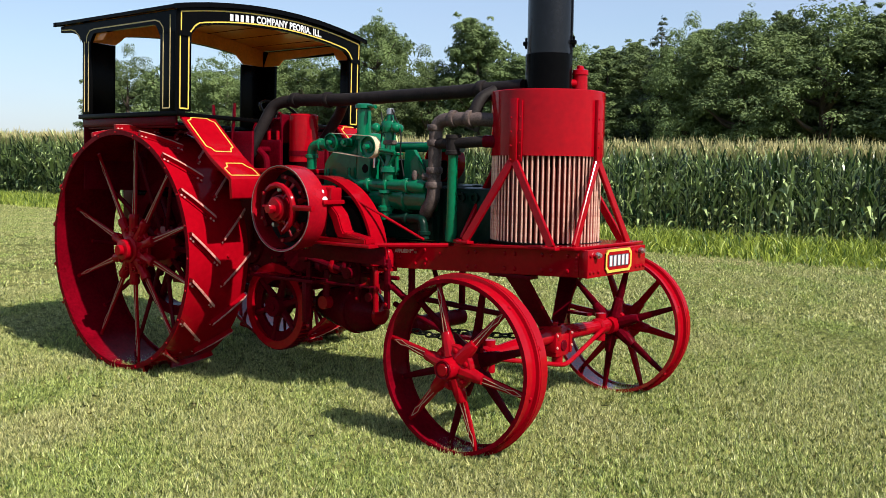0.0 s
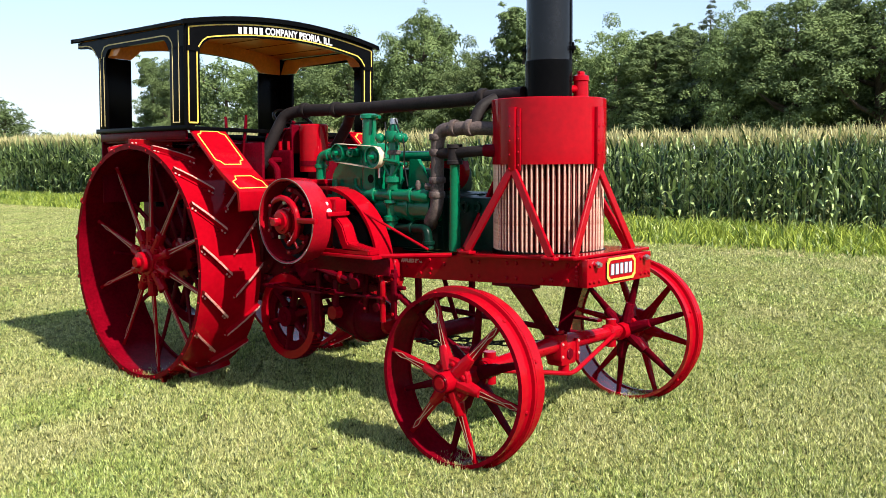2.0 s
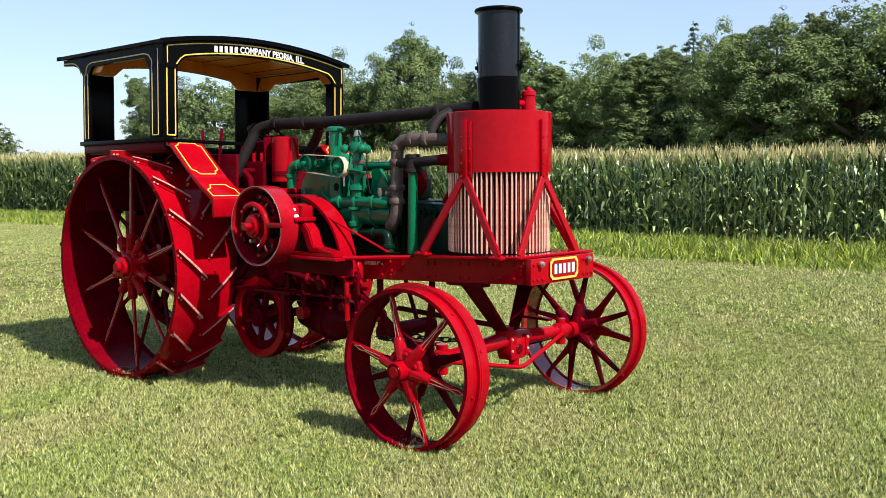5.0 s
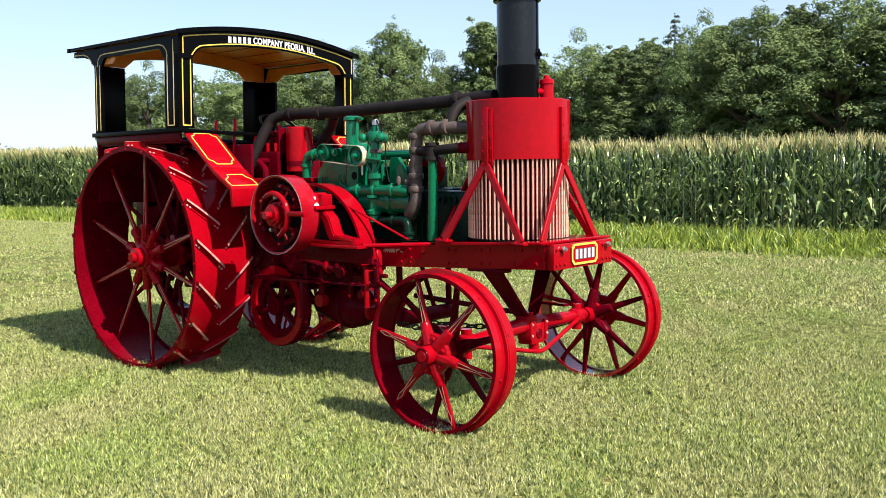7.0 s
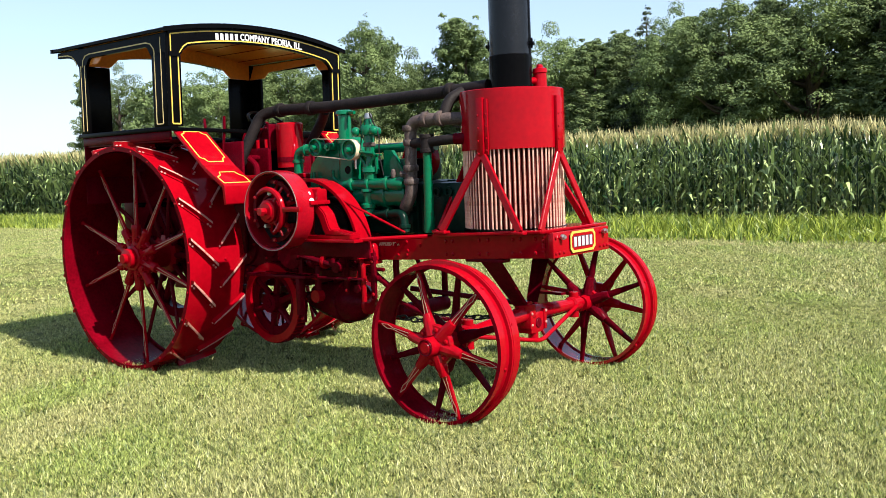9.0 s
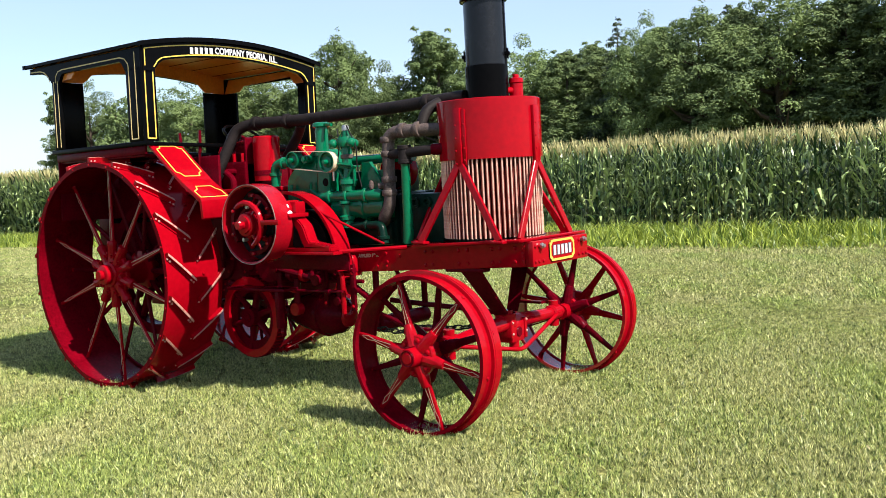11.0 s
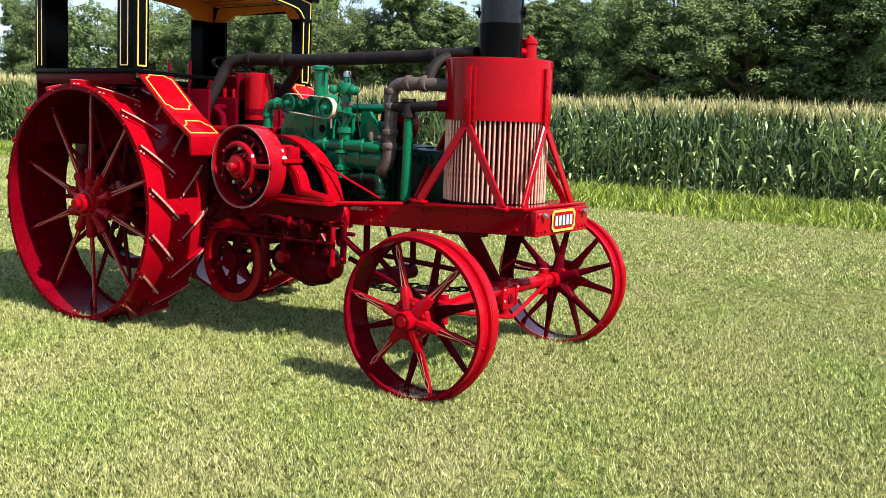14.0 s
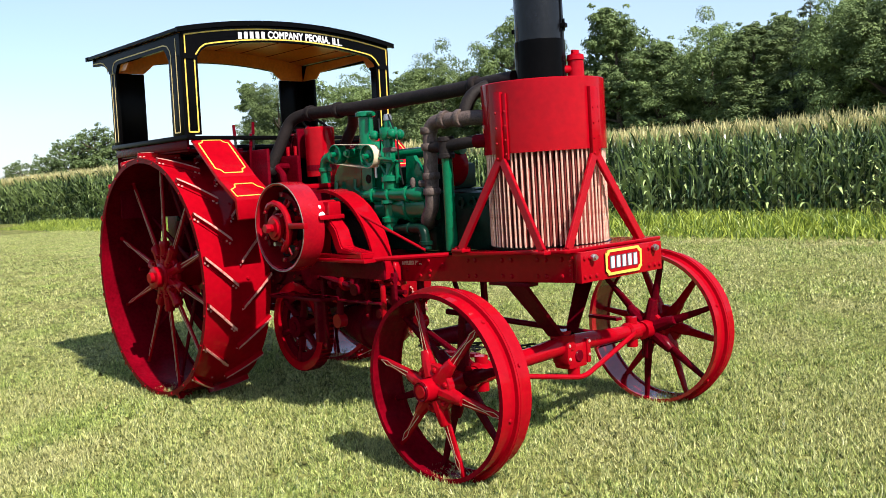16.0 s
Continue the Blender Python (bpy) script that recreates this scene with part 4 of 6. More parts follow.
    part("wheel_guard", box(CX0 - 0.02, 0.30, min(s * 0.44, s * 0.885), max(s * 0.44, s * 0.885), 1.76, 1.78, 0.004), RED_SHADED, cab)
    part("inner_guard", box(-0.75, 0.55, s * 0.385 - 0.012, s * 0.385 + 0.012, 0.90, 1.76, 0.004), RED_SHADED, cab)
    # plate added behind the spokes so that the view between them falls dark
    part("rear_backing", box(-1.08, -0.752, s * 0.385 - 0.012, s * 0.385 + 0.012, 0.86, 1.56, 0.004), RED_SHADED, cab)
part("front_rail", box(CX1 - 0.03, CX1 + 0.012, -0.86, 0.86, ZS - 0.036, ZS - 0.008, 0.005), BLACK, cab)
part("rear_wall", box(CX0 - 0.03, CX0 - 0.012, -0.90, 0.90, 1.30, ZS - 0.045, 0.004), RED_SHADED, cab)
part("rear_rail", box(CX0 - 0.05, CX0 + 0.012, -0.90, 0.90, ZS - 0.045, ZS, 0.005), BLACK, cab)
part("floor_boards", box(CX0, 0.40, -0.44, 0.44, 1.26, 1.30, 0.005), BLACK, cab)

# levers and steering column at the front of the cab
for x, y, z, dz, lean in ((0.22, -0.34, 1.62, 0.27, 0.03), (0.28, -0.42, 1.60, 0.20, 0.06), (0.12, -0.40, 1.62, 0.26, -0.03)):
    lv = part("lever", tube([(x, y, z - 0.3), (x + lean, y, z + dz)], 0.010, 8), CHAIN if lean < 0.05 else RED_SHADED, tractor, "iron hand lever at the front of the cab")
    part("grip", tube([(x + lean, y, z + dz - 0.02), (x + lean * 1.25, y, z + dz + 0.07)], [0.013, 0.011], 8), RED_SHADED, lv)
sw = part("steering_wheel", lathe([(0.17 + 0.012 * math.cos(t), 0.012 * math.sin(t)) for t in np.linspace(0, math.tau, 8, endpoint=False)], (0, 0, 0), "z", 32, closed=True), BLACK, tractor, "black-rimmed steering wheel on a slanting column")
for a in (0, 90):
    M = Matrix.Rotation(radians(a), 4, "Z")
    part("wheel_spoke", tube([M @ Vector((-0.17, 0, 0)), M @ Vector((0, 0, -0.02)), M @ Vector((0.17, 0, 0))], 0.008, 6), BLACK, sw)
part("column", tube([(0, 0, 0), (0, 0, -0.75)], 0.016, 8), RED_SHADED, sw)
sw.matrix_local = Matrix.Translation((0.05, 0.28, 1.93)) @ Matrix.Rotation(radians(35), 4, "Y")

# ---- tool box and slanting hood beside the engine (each side) ----
for s in (-1, 1):
    ya, yb = s * 0.885, s * 0.60
    bm = bmesh.new()
    prof = [(0.35, 1.845), (0.672, 1.569), (0.695, 1.556), (0.893, 1.430), (0.908, 1.412), (0.916, 1.290), (0.908, 1.280), (0.890, 1.280), (0.884, 1.405), (0.690, 1.530), (0.345, 1.822)]
    slab(prof, yb - ya if s < 0 else ya - yb, Matrix(((1, 0, 0, 0), (0, 0, 1, min(ya, yb)), (0, 1, 0, 0), (0, 0, 0, 1))), bm, bevel=0.003)
    hood = part("slanting_hood", bm, RED, tractor, "red sheet-metal hood and tool box with gold striping")
    # gold line panel on the slope, with scooped corners
    o, e1 = Vector((0.35, 0, 1.845)), Vector((0.315, 0, -0.27)).normalized()
    nrm = Vector((0.27, 0, 0.315)).normalized()
    def slope(u, v):
        return o + e1 * u + Vector((0, v, 0)) + nrm * 0.0006
    L, n0, n1 = 0.415, min(ya, yb) + 0.03, max(ya, yb) - 0.03
    loop = [(0.06, n0), (L - 0.08, n0), (L - 0.065, n0 + 0.03), (L - 0.03, n0 + 0.045), (L - 0.03, n1 - 0.045), (L - 0.065, n1 - 0.03), (L - 0.08, n1), (0.06, n1), (0.05, n1 - 0.03), (0.025, n1 - 0.045), (0.025, n0 + 0.045), (0.05, n0 + 0.03), (0.06, n0)]
    for a, b in zip(loop, loop[1:]):
        part("hood_line", ribbon([slope(*a), slope(*b)], 0.009, 0.0015, nrm), YELLOW, hood, "gold painted line")
    o2, e2, nr2 = Vector((0.695, 0, 1.556)), Vector((0.198, 0, -0.126)).normalized(), Vector((0.126, 0, 0.198)).normalized()
    loop = [(0.222, n0 - 0.012), (0.222, n1), (0.14, n1), (0.115, n1 - 0.03), (0.075, n1 - 0.045), (0.075, n0 + 0.045), (0.115, n0 + 0.03), (0.14, n0 - 0.012), (0.222, n0 - 0.012)]
    for a, b in zip(loop, loop[1:]):
        p, q = (o2 + e2 * c[0] + Vector((0, c[1], 0)) + nr2 * 0.0006 for c in (a, b))
        part("box_line", ribbon([p, q], 0.009, 0.0015, nr2), YELLOW, hood, "gold painted line")
deck = part("engine_deck", box(0.36, 1.10, -0.60, 0.60, 1.455, 1.485, 0.008), RED, tractor, "red sheet deck over the transmission")
part("deck_front", box(1.09, 1.11, -0.60, 0.60, 1.15, 1.455, 0.006), RED_SHADED, deck)

# ---- belt pulley on the right side ----
PX, PZ, PY, PR = 1.365, 1.235, -0.87, 0.272
pulley = part("belt_pulley", lathe([(PR - 0.004, 0), (PR, 0.004), (PR + 0.004, 0.075), (PR, 0.15), (PR - 0.014, 0.15), (PR - 0.010, 0.075), (PR - 0.014, 0.004)], (PX, PY, PZ), "y", 64, closed=True), TREAD, tractor, "red belt pulley with clutch drum inside")
part("pulley_edge", lathe([(PR - 0.004, -0.0015), (PR + 0.0005, -0.0015), (PR + 0.0005, 0.003), (PR - 0.004, 0.003)], (PX, PY, PZ), "y", 64, closed=True), RIM_GREY, pulley, "edge worn to bare metal")
# drum takes the dark pipe colour as painted shade inside the pulley
part("clutch_drum", lathe([(1e-6, 0.06), (0.05, 0.06), (0.05, 0.085), (0.15, 0.09), (0.155, 0.10), (0.155, 0.12), (0.252, 0.125), (0.252, 0.14), (1e-6, 0.14)], (PX, PY, PZ), "y", 40), PIPE, pulley)
part("pulley_hub", lathe([(1e-6, -0.075), (0.022, -0.075), (0.026, -0.07), (0.026, -0.05), (0.058, -0.048), (0.062, -0.03), (0.062, -0.005), (0.088, 0.0), (0.092, 0.07), (1e-6, 0.07)], (PX, PY, PZ), "y", 24), RED, pulley)
part("hub_nut", disc((PX, PY - 0.072, PZ), 0.030, -0.028, "y", 6), TREAD, pulley)
part("hub_collar", lathe([(0.06, -0.035), (0.078, -0.032), (0.080, -0.012), (0.06, -0.010)], (PX, PY, PZ), "y", 24, closed=True), RED, pulley)
for k in range(5):
    a = math.tau * k / 5 + 0.4
    d = Vector((math.cos(a), 0, math.sin(a)))
    c = Vector((PX, PY + 0.05, PZ))
    part("clutch_arm", tube([c + d * 0.05, c + d * 0.13 + Vector((0, 0.01, 0)), c + d * 0.19 + Vector((0, 0.06, 0))], [0.026, 0.020, 0.016], 8), RED, pulley)
    e = c + d * 0.12
    part("clutch_bolt", disc((e.x, PY + 0.0, e.z), 0.013, 0.05, "y", 8), STEEL if k % 2 else RED_SHADED, pulley)
part("clutch_band", lathe([(0.105, 0.02), (0.125, 0.02), (0.125, 0.055), (0.105, 0.055)], (PX, PY, PZ), "y", 30, closed=True, arc=(-60, 200)), RED_SHADED, pulley)
part("clutch_yoke", tube([(PX + 0.15 * math.cos(radians(t)), PY - 0.02, PZ + 0.15 * math.sin(radians(t))) for t in range(-70, 131, 20)], [0.012] + [0.020] * 9 + [0.012], 8), RED, pulley)
part("fork_arm", box(PX + 0.13, PX + 0.33, PY - 0.035, PY - 0.005, PZ - 0.005, PZ + 0.03, 0.006), RED, pulley)
for k in range(3):
    a0 = 20 + 120 * k
    part("clutch_shoe", lathe([(0.185, 0.03), (0.215, 0.03), (0.215, 0.10), (0.185, 0.10)], (PX, PY, PZ), "y", 12, closed=True, arc=(a0, a0 + 75)), RED_SHADED, pulley)
    for b in (a0 + 12, a0 + 60):
        part("shoe_bolt", disc((PX + 0.2 * math.cos(radians(b)), PY + 0.032, PZ + 0.2 * math.sin(radians(b))), 0.013, -0.02, "y", 6), TREAD, pulley)
    d = Vector((math.cos(radians(a0 + 37)), 0, math.sin(radians(a0 + 37))))
    part("toggle_link", tube([Vector((PX, PY - 0.01, PZ)) + d * 0.05, Vector((PX, PY + 0.03, PZ)) + d * 0.19], [0.012, 0.010], 8), TREAD, pulley)
part("pulley_shaft", tube([(PX, PY + 0.05, PZ), (PX, -0.30, PZ)], 0.035, 14), RED_SHADED, pulley)

# curved belt guard: a wide band bent round the flywheel
GX, GZ, GR = 1.335, 0.93, 0.515
guard = part("curved_guard", lathe([(GR, -0.525), (GR, -0.385), (GR - 0.012, -0.385), (GR - 0.012, -0.525)], (GX, 0, GZ), "y", 40, closed=True, arc=(-5, 96)), RED, tractor, "broad curved red sheet guard")
part("guard_edge", lathe([(GR + 0.003, -0.528), (GR + 0.003, -0.518), (GR - 0.018, -0.518), (GR - 0.018, -0.528)], (GX, 0, GZ), "y", 40, closed=True, arc=(-5, 96)), RED, guard)
part("guard_strap", box(GX + GR - 0.03, GX + GR - 0.012, -0.55, -0.33, GZ - 0.05, GZ + 0.02, 0.004), RED_SHADED, guard)
# flywheel coloured dark to stand in for the shaded gap behind the guard
fly = part("flywheel", lathe([(0.26, -0.05), (0.26, 0.05), (0.22, 0.05), (0.21, 0.02), (0.1, 0.015), (0.1, 0.06), (1e-6, 0.06), (1e-6, -0.06), (0.1, -0.06), (0.1, -0.015), (0.21, -0.02), (0.22, -0.05)], (GX + 0.10, -0.37, GZ + 0.12), "y", 56), PIPE, tractor, "dark flywheel behind the guard, shade in its colour")

# pillow-block bearing on a cast A-frame
bm = bmesh.new()
oa = [(1.385, 1.03), (1.44, 1.285), (1.60, 1.29), (1.69, 1.21), (1.735, 1.10), (1.93, 1.068), (1.93, 1.03)]
ia = [(1.485, 1.062), (1.515, 1.235), (1.575, 1.245), (1.63, 1.18), (1.67, 1.085), (1.69, 1.066), (1.69, 1.06)]
loop_strip(oa, ia, 0.10, Matrix(((1, 0, 0, 0), (0, 0, 1, -0.68), (0, 1, 0, 0), (0, 0, 0, 1))), bm)
bmesh.ops.bevel(bm, geom=list(bm.edges), offset=0.008, segments=2, affect="EDGES")
bear = part("bearing_frame", bm, RED, tractor, "red cast A-frame carrying the pulley shaft bearing")
bm = box(1.47, 1.655, -0.76, -0.58, 1.268, 1.297, 0.008)
box(1.475, 1.64, -0.685, -0.59, 1.29, 1.375, 0.014, bm)
part("bearing_base", bm, RED, bear)
bm = lathe([(0.055, -0.725), (0.06, -0.72), (0.06, -0.585), (0.055, -0.58), (1e-6, -0.58), (1e-6, -0.725)], (1.545, 0, 1.325), "y", 24)
part("bearing_cap", bm, RED, bear)
for x in (1.495, 1.60):
    part("bearing_bolt", tube([(x, -0.66, 1.31), (x, -0.66, 1.372)], 0.010, 6), RED, bear)
bm = lathe([(1e-6, 0.062), (0.012, 0.06), (0.017, 0.045), (0.019, 0.025), (0.036, 0.008), (0.038, 0.0), (1e-6, 0.0)], (1.60, -0.73, 1.298), "z", 18)
part("oil_cup", bm, WHITE, bear, "white bell-shaped oil cup")
part("frame_edge", ribbon([(1.437, -0.682, 1.06), (1.475, -0.682, 1.265)], 0.007, 0.003, (0, -1, 0)), WORN, bear, "pale line along the frame's left leg")
part("ledge_rail", box(1.20, 1.98, -0.70, -0.55, 1.012, 1.034, 0.004), RED, bear)
part("ledge_web", box(1.20, 1.98, -0.56, -0.545, 0.90, 1.012, 0.004), RED_SHADED, bear)
part("ledge_stay", tube([(1.96, -0.62, 1.03), (2.30, -0.33, 1.035)], 0.014, 8), RED, bear)
part("brace_rod", tube([(1.66, -0.52, 1.31), (2.13, -0.36, 1.06)], 0.009, 8), RED, bear)

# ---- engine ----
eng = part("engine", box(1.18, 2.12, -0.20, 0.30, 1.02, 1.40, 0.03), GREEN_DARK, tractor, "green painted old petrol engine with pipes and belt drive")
# domed gear case
ou = [(-0.235, -0.16), (0.215, -0.16), (0.215, 0.16), (0.185, 0.205), (0.12, 0.215), (0.05, 0.205), (0.0, 0.165), (-0.06, 0.115), (-0.13, 0.088), (-0.185, 0.058), (-0.222, 0.01), (-0.235, -0.06)]
bm = slab(ou, -0.16, xz(-0.13, -1) @ Matrix.Translation((1.39, 1.52, 0)), bevel=0.0)
bmesh.ops.bevel(bm, geom=list(bm.edges), offset=0.014, segments=2, affect="EDGES")
bmesh.ops.translate(bm, verts=bm.verts, vec=(0, -0.17, 0))
case = part("gear_case", bm, GREEN, eng, "rounded green gear case")
part("case_flange", box(1.14, 1.62, -0.325, -0.18, 1.362, 1.385, 0.006), GREEN, case)
for z in (1.40, 1.69):
    part("plate_stud", tube([(1.60, -0.335, z), (1.60, -0.305, z)], 0.012, 6), GREEN, case)
bm = slab([(1.535, 1.40), (1.625, 1.40), (1.635, 1.60), (1.61, 1.70), (1.55, 1.71), (1.535, 1.66)], 0.018, xz(-0.315, -1))
part("pulley_plate", bm, GREEN, case)
part("plate_window", lathe([(1e-6, 0.0), (0.026, 0.0), (0.030, 0.004)], (1.592, -0.336, 1.495), "y", 16), BLACK, case)
for x, z in ((1.27, 1.40), (1.47, 1.41)):
    bm = tube(bend([(x - 0.03, -0.33, z + 0.09), (x - 0.03, -0.33, z + 0.03), (x + 0.03, -0.33, z), (x + 0.04, -0.33, z - 0.05)], 0.02), 0.012, 8)
    part("petcock", bm, GREEN, case)
# tall filler column with flanged head
bm = tube([(1.52, -0.27, 1.35), (1.52, -0.27, 1.895)], [0.056, 0.046], 20)
col = part("filler_column", bm, GREEN, eng, "green upright column with flanged head")
part("column_head", lathe([(1e-6, 0.03), (0.05, 0.03), (0.062, 0.022), (0.064, 0.0), (0.05, -0.008), (1e-6, -0.008)], (1.52, -0.27, 1.892), "z", 24), GREEN, col)
part("head_bead", tube([(1.575, -0.29, 1.905), (1.66, -0.31, 1.895)], 0.012, 8), GREEN, col)
part("column_foot", box(1.44, 1.60, -0.34, -0.2, 1.37, 1.40, 0.008), GREEN, col)
part("column_collar", flange((1.52, -0.27, 1.70), (0, 0, 1), 0.066, 0.02), GREEN, col)
# belt drive: two wheels and a canvas belt
for x, z, r, nm in ((1.325, 1.665, 0.062, "small_pulley"), (1.665, 1.635, 0.070, "large_pulley")):
    p = part(nm, lathe([(1e-6, -0.40), (0.016, -0.40), (0.018, -0.385), (r * 0.55, -0.38), (r * 0.6, -0.372), (r * 0.9, -0.375), (r * 0.92, -0.392), (r, -0.392), (r, -0.335), (1e-6, -0.335)], (x, 0, z), "y", 28), GREEN, eng)
    part("pulley_nut", disc((x, -0.40, z), 0.018, -0.022, "y", 6), GREEN, p)
part("wheel_rim_line", lathe([(0.062, -0.394), (0.055, -0.396), (0.055, -0.39), (0.062, -0.388)], (1.325, 0, 1.665), "y", 28, closed=True), GREEN, eng)
bm = bmesh.new()
path = []
for t in np.linspace(90, 270, 12):
    path.append((1.325 + 0.064 * math.cos(radians(t)), 1.665 + 0.064 * math.sin(radians(t))))
for t in np.linspace(-90, 90, 12):
    path.append((1.665 + 0.073 * math.cos(radians(t)), 1.635 + 0.073 * math.sin(radians(t))))
cx, cz = 1.49, 1.65
inn = [(x - (x - cx) * 0.012 - 0.003 * np.sign(x - cx), z - 0.004 * np.sign(z - cz)) for x, z in path]
loop_strip(path, inn, 0.052, Matrix(((1, 0, 0, 0), (0, 0, 1, -0.390), (0, 1, 0, 0), (0, 0, 0, 1))), bm)
part("drive_belt", bm, BELT, eng, "cream canvas drive belt")
part("shaft_boss", disc((1.43, -0.30, 1.665), 0.030, -0.07, "y", 16), GREEN, eng)
part("boss_nut", disc((1.43, -0.37, 1.665), 0.018, -0.02, "y", 6), GREEN, eng)
# governor with fly balls
gov = part("governor", tube([(1.78, -0.30, 1.58), (1.78, -0.30, 1.62), (1.78, -0.30, 1.72), (1.78, -0.30, 1.85)], [0.04, 0.034, 0.038, 0.020], 14), GREEN, eng, "green fly-ball governor")
part("governor_top", lathe([(1e-6, 0.03), (0.02, 0.028), (0.026, 0.012), (0.026, -0.01), (1e-6, -0.01)], (1.78, -0.30, 1.855), "z", 16), STEEL, gov)
part("governor_sleeve", flange((1.78, -0.30, 1.665), (0, 0, 1), 0.044, 0.014), PIPE_WARM, gov)
part("governor_boss", flange((1.78, -0.30, 1.765), (0, 0, 1), 0.058, 0.036), GREEN, gov)
for a in (-45, 75, 195):
    d = Vector((math.cos(radians(a + 20)), math.sin(radians(a + 20)), 0))
    c = Vector((1.78, -0.30, 0))
    part("fly_ball", ball(c + d * 0.092 + Vector((0, 0, 1.757)), 0.033), GREEN, gov)
    part("governor_link", tube([c + d * 0.02 + Vector((0, 0, 1.84)), c + d * 0.065 + Vector((0, 0, 1.76)), c + d * 0.022 + Vector((0, 0, 1.67))], 0.005, 6), GREEN, gov)
bm = box(1.70, 1.86, -0.34, -0.26, 1.585, 1.60, 0.004)
part("governor_yoke", bm, GREEN, gov)
for x in (1.72, 1.84):
    part("yoke_post", tube([(x, -0.30, 1.46), (x, -0.30, 1.59)], 0.013, 8), GREEN, gov)
part("governor_base", lathe([(1e-6, 0.13), (0.03, 0.13), (0.035, 0.06), (0.062, 0.05), (0.066, 0.02), (0.05, 0.01), (0.05, -0.03), (1e-6, -0.03)], (1.78, -0.30, 1.455), "z", 20), GREEN, gov)
for k, (a, b) in enumerate((((1.80, -0.31, 1.88), (1.93, -0.33, 1.45)), ((1.72, -0.32, 1.86), (1.70, -0.34, 1.60)))):
    mid = [(a[i] + b[i]) / 2 for i in range(3)]
    part("ignition_wire", tube(bend([a, (mid[0] + 0.05, mid[1] - 0.02, mid[2] + 0.06), (mid[0] + 0.02, mid[1], mid[2] - 0.06), b], 0.1), 0.0045, 6), CHAIN, eng, "loose ignition wire")
# intake manifold and cylinders
man = part("manifold", tube([(1.50, -0.31, 1.392), (1.62, -0.31, 1.39), (1.98, -0.31, 1.39), (2.07, -0.31, 1.388), (2.10, -0.31, 1.386)], [0.038, 0.040, 0.043, 0.046, 0.030], 20), GREEN, eng, "green cast manifold with bolted flanges")
for x in (1.62, 1.78, 1.955):
    part("manifold_collar", flange((x, -0.31, 1.39), (1, 0, 0), 0.054, 0.014), GREEN, man)
part("carburettor", lathe([(1e-6, 0.0), (0.052, 0.0), (0.056, -0.02), (0.035, -0.03), (0.035, -0.10), (0.055, -0.11), (0.055, -0.135), (0.045, -0.145), (0.045, -0.19), (1e-6, -0.20)], (1.76, -0.31, 1.36), "z", 22), GREEN, man, "green carburettor bowl")
part("side_cylinder", tube([(1.62, -0.24, 1.31), (2.10, -0.24, 1.31)], 0.085, 26), GREEN, eng)
part("cylinder_flange", flange((1.90, -0.24, 1.31), (1, 0, 0), 0.098, 0.02, sides=26), GREEN, eng)
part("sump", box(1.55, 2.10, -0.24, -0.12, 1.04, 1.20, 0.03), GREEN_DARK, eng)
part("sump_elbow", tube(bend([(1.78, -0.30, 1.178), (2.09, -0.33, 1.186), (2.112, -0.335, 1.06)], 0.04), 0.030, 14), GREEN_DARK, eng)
for p, d in (((1.95, -0.317, 1.182), (1, 0, 0)), ((2.11, -0.335, 1.10), (0, 0, 1))):
    part("elbow_collar", flange(p, d, 0.039, 0.012), GREEN_DARK, eng)
part("yoke_strut", tube([(1.70, -0.33, 1.60), (1.80, -0.33, 1.47)], 0.009, 6), GREEN, gov)
part("yoke_strut", tube([(1.86, -0.33, 1.60), (1.76, -0.33, 1.47)], 0.009, 6), GREEN, gov)
part("throttle_arm", tube([(1.66, -0.34, 1.625), (1.72, -0.35, 1.62), (1.86, -0.34, 1.60)], 0.012, 8), GREEN, gov)
part("valve_stem", tube([(1.68, -0.34, 1.50), (1.68, -0.34, 1.62)], 0.008, 6), STEEL, gov)
part("priming_cup", lathe([(1e-6, 0.06), (0.012, 0.055), (0.02, 0.03), (0.012, 0.0), (1e-6, 0)], (2.02, -0.33, 1.43), "z", 12), PIPE_WARM, eng)
part("back_pipe", tube([(1.58, -0.08, 1.64), (2.20, -0.08, 1.64)], 0.034, 14), GREEN, eng)
part("left_elbow", tube(bend([(1.30, -0.20, 1.655), (0.965, -0.22, 1.655), (0.96, -0.22, 1.48)], 0.06), 0.036, 16), GREEN, eng)
for p, d in (((1.05, -0.215, 1.655), (1, 0, 0)), ((0.962, -0.22, 1.575), (0, 0, 1))):
    part("elbow_collar", flange(p, d, 0.046, 0.014), GREEN, eng)
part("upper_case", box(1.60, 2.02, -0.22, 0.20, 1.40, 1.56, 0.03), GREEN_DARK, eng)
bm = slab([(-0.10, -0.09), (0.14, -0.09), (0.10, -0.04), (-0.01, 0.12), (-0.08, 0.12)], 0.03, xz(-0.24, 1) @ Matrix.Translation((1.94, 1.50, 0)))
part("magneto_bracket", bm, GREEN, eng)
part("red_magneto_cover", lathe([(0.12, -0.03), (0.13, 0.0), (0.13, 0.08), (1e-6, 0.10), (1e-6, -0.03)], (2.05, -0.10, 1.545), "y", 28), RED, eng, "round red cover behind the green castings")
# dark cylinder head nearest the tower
head = part("cylinder_head", box(2.14, 2.58, -0.20, 0.26, 1.05, 1.385, 0.02), GREEN_DARK, eng, "dark cylinder head with round ports")
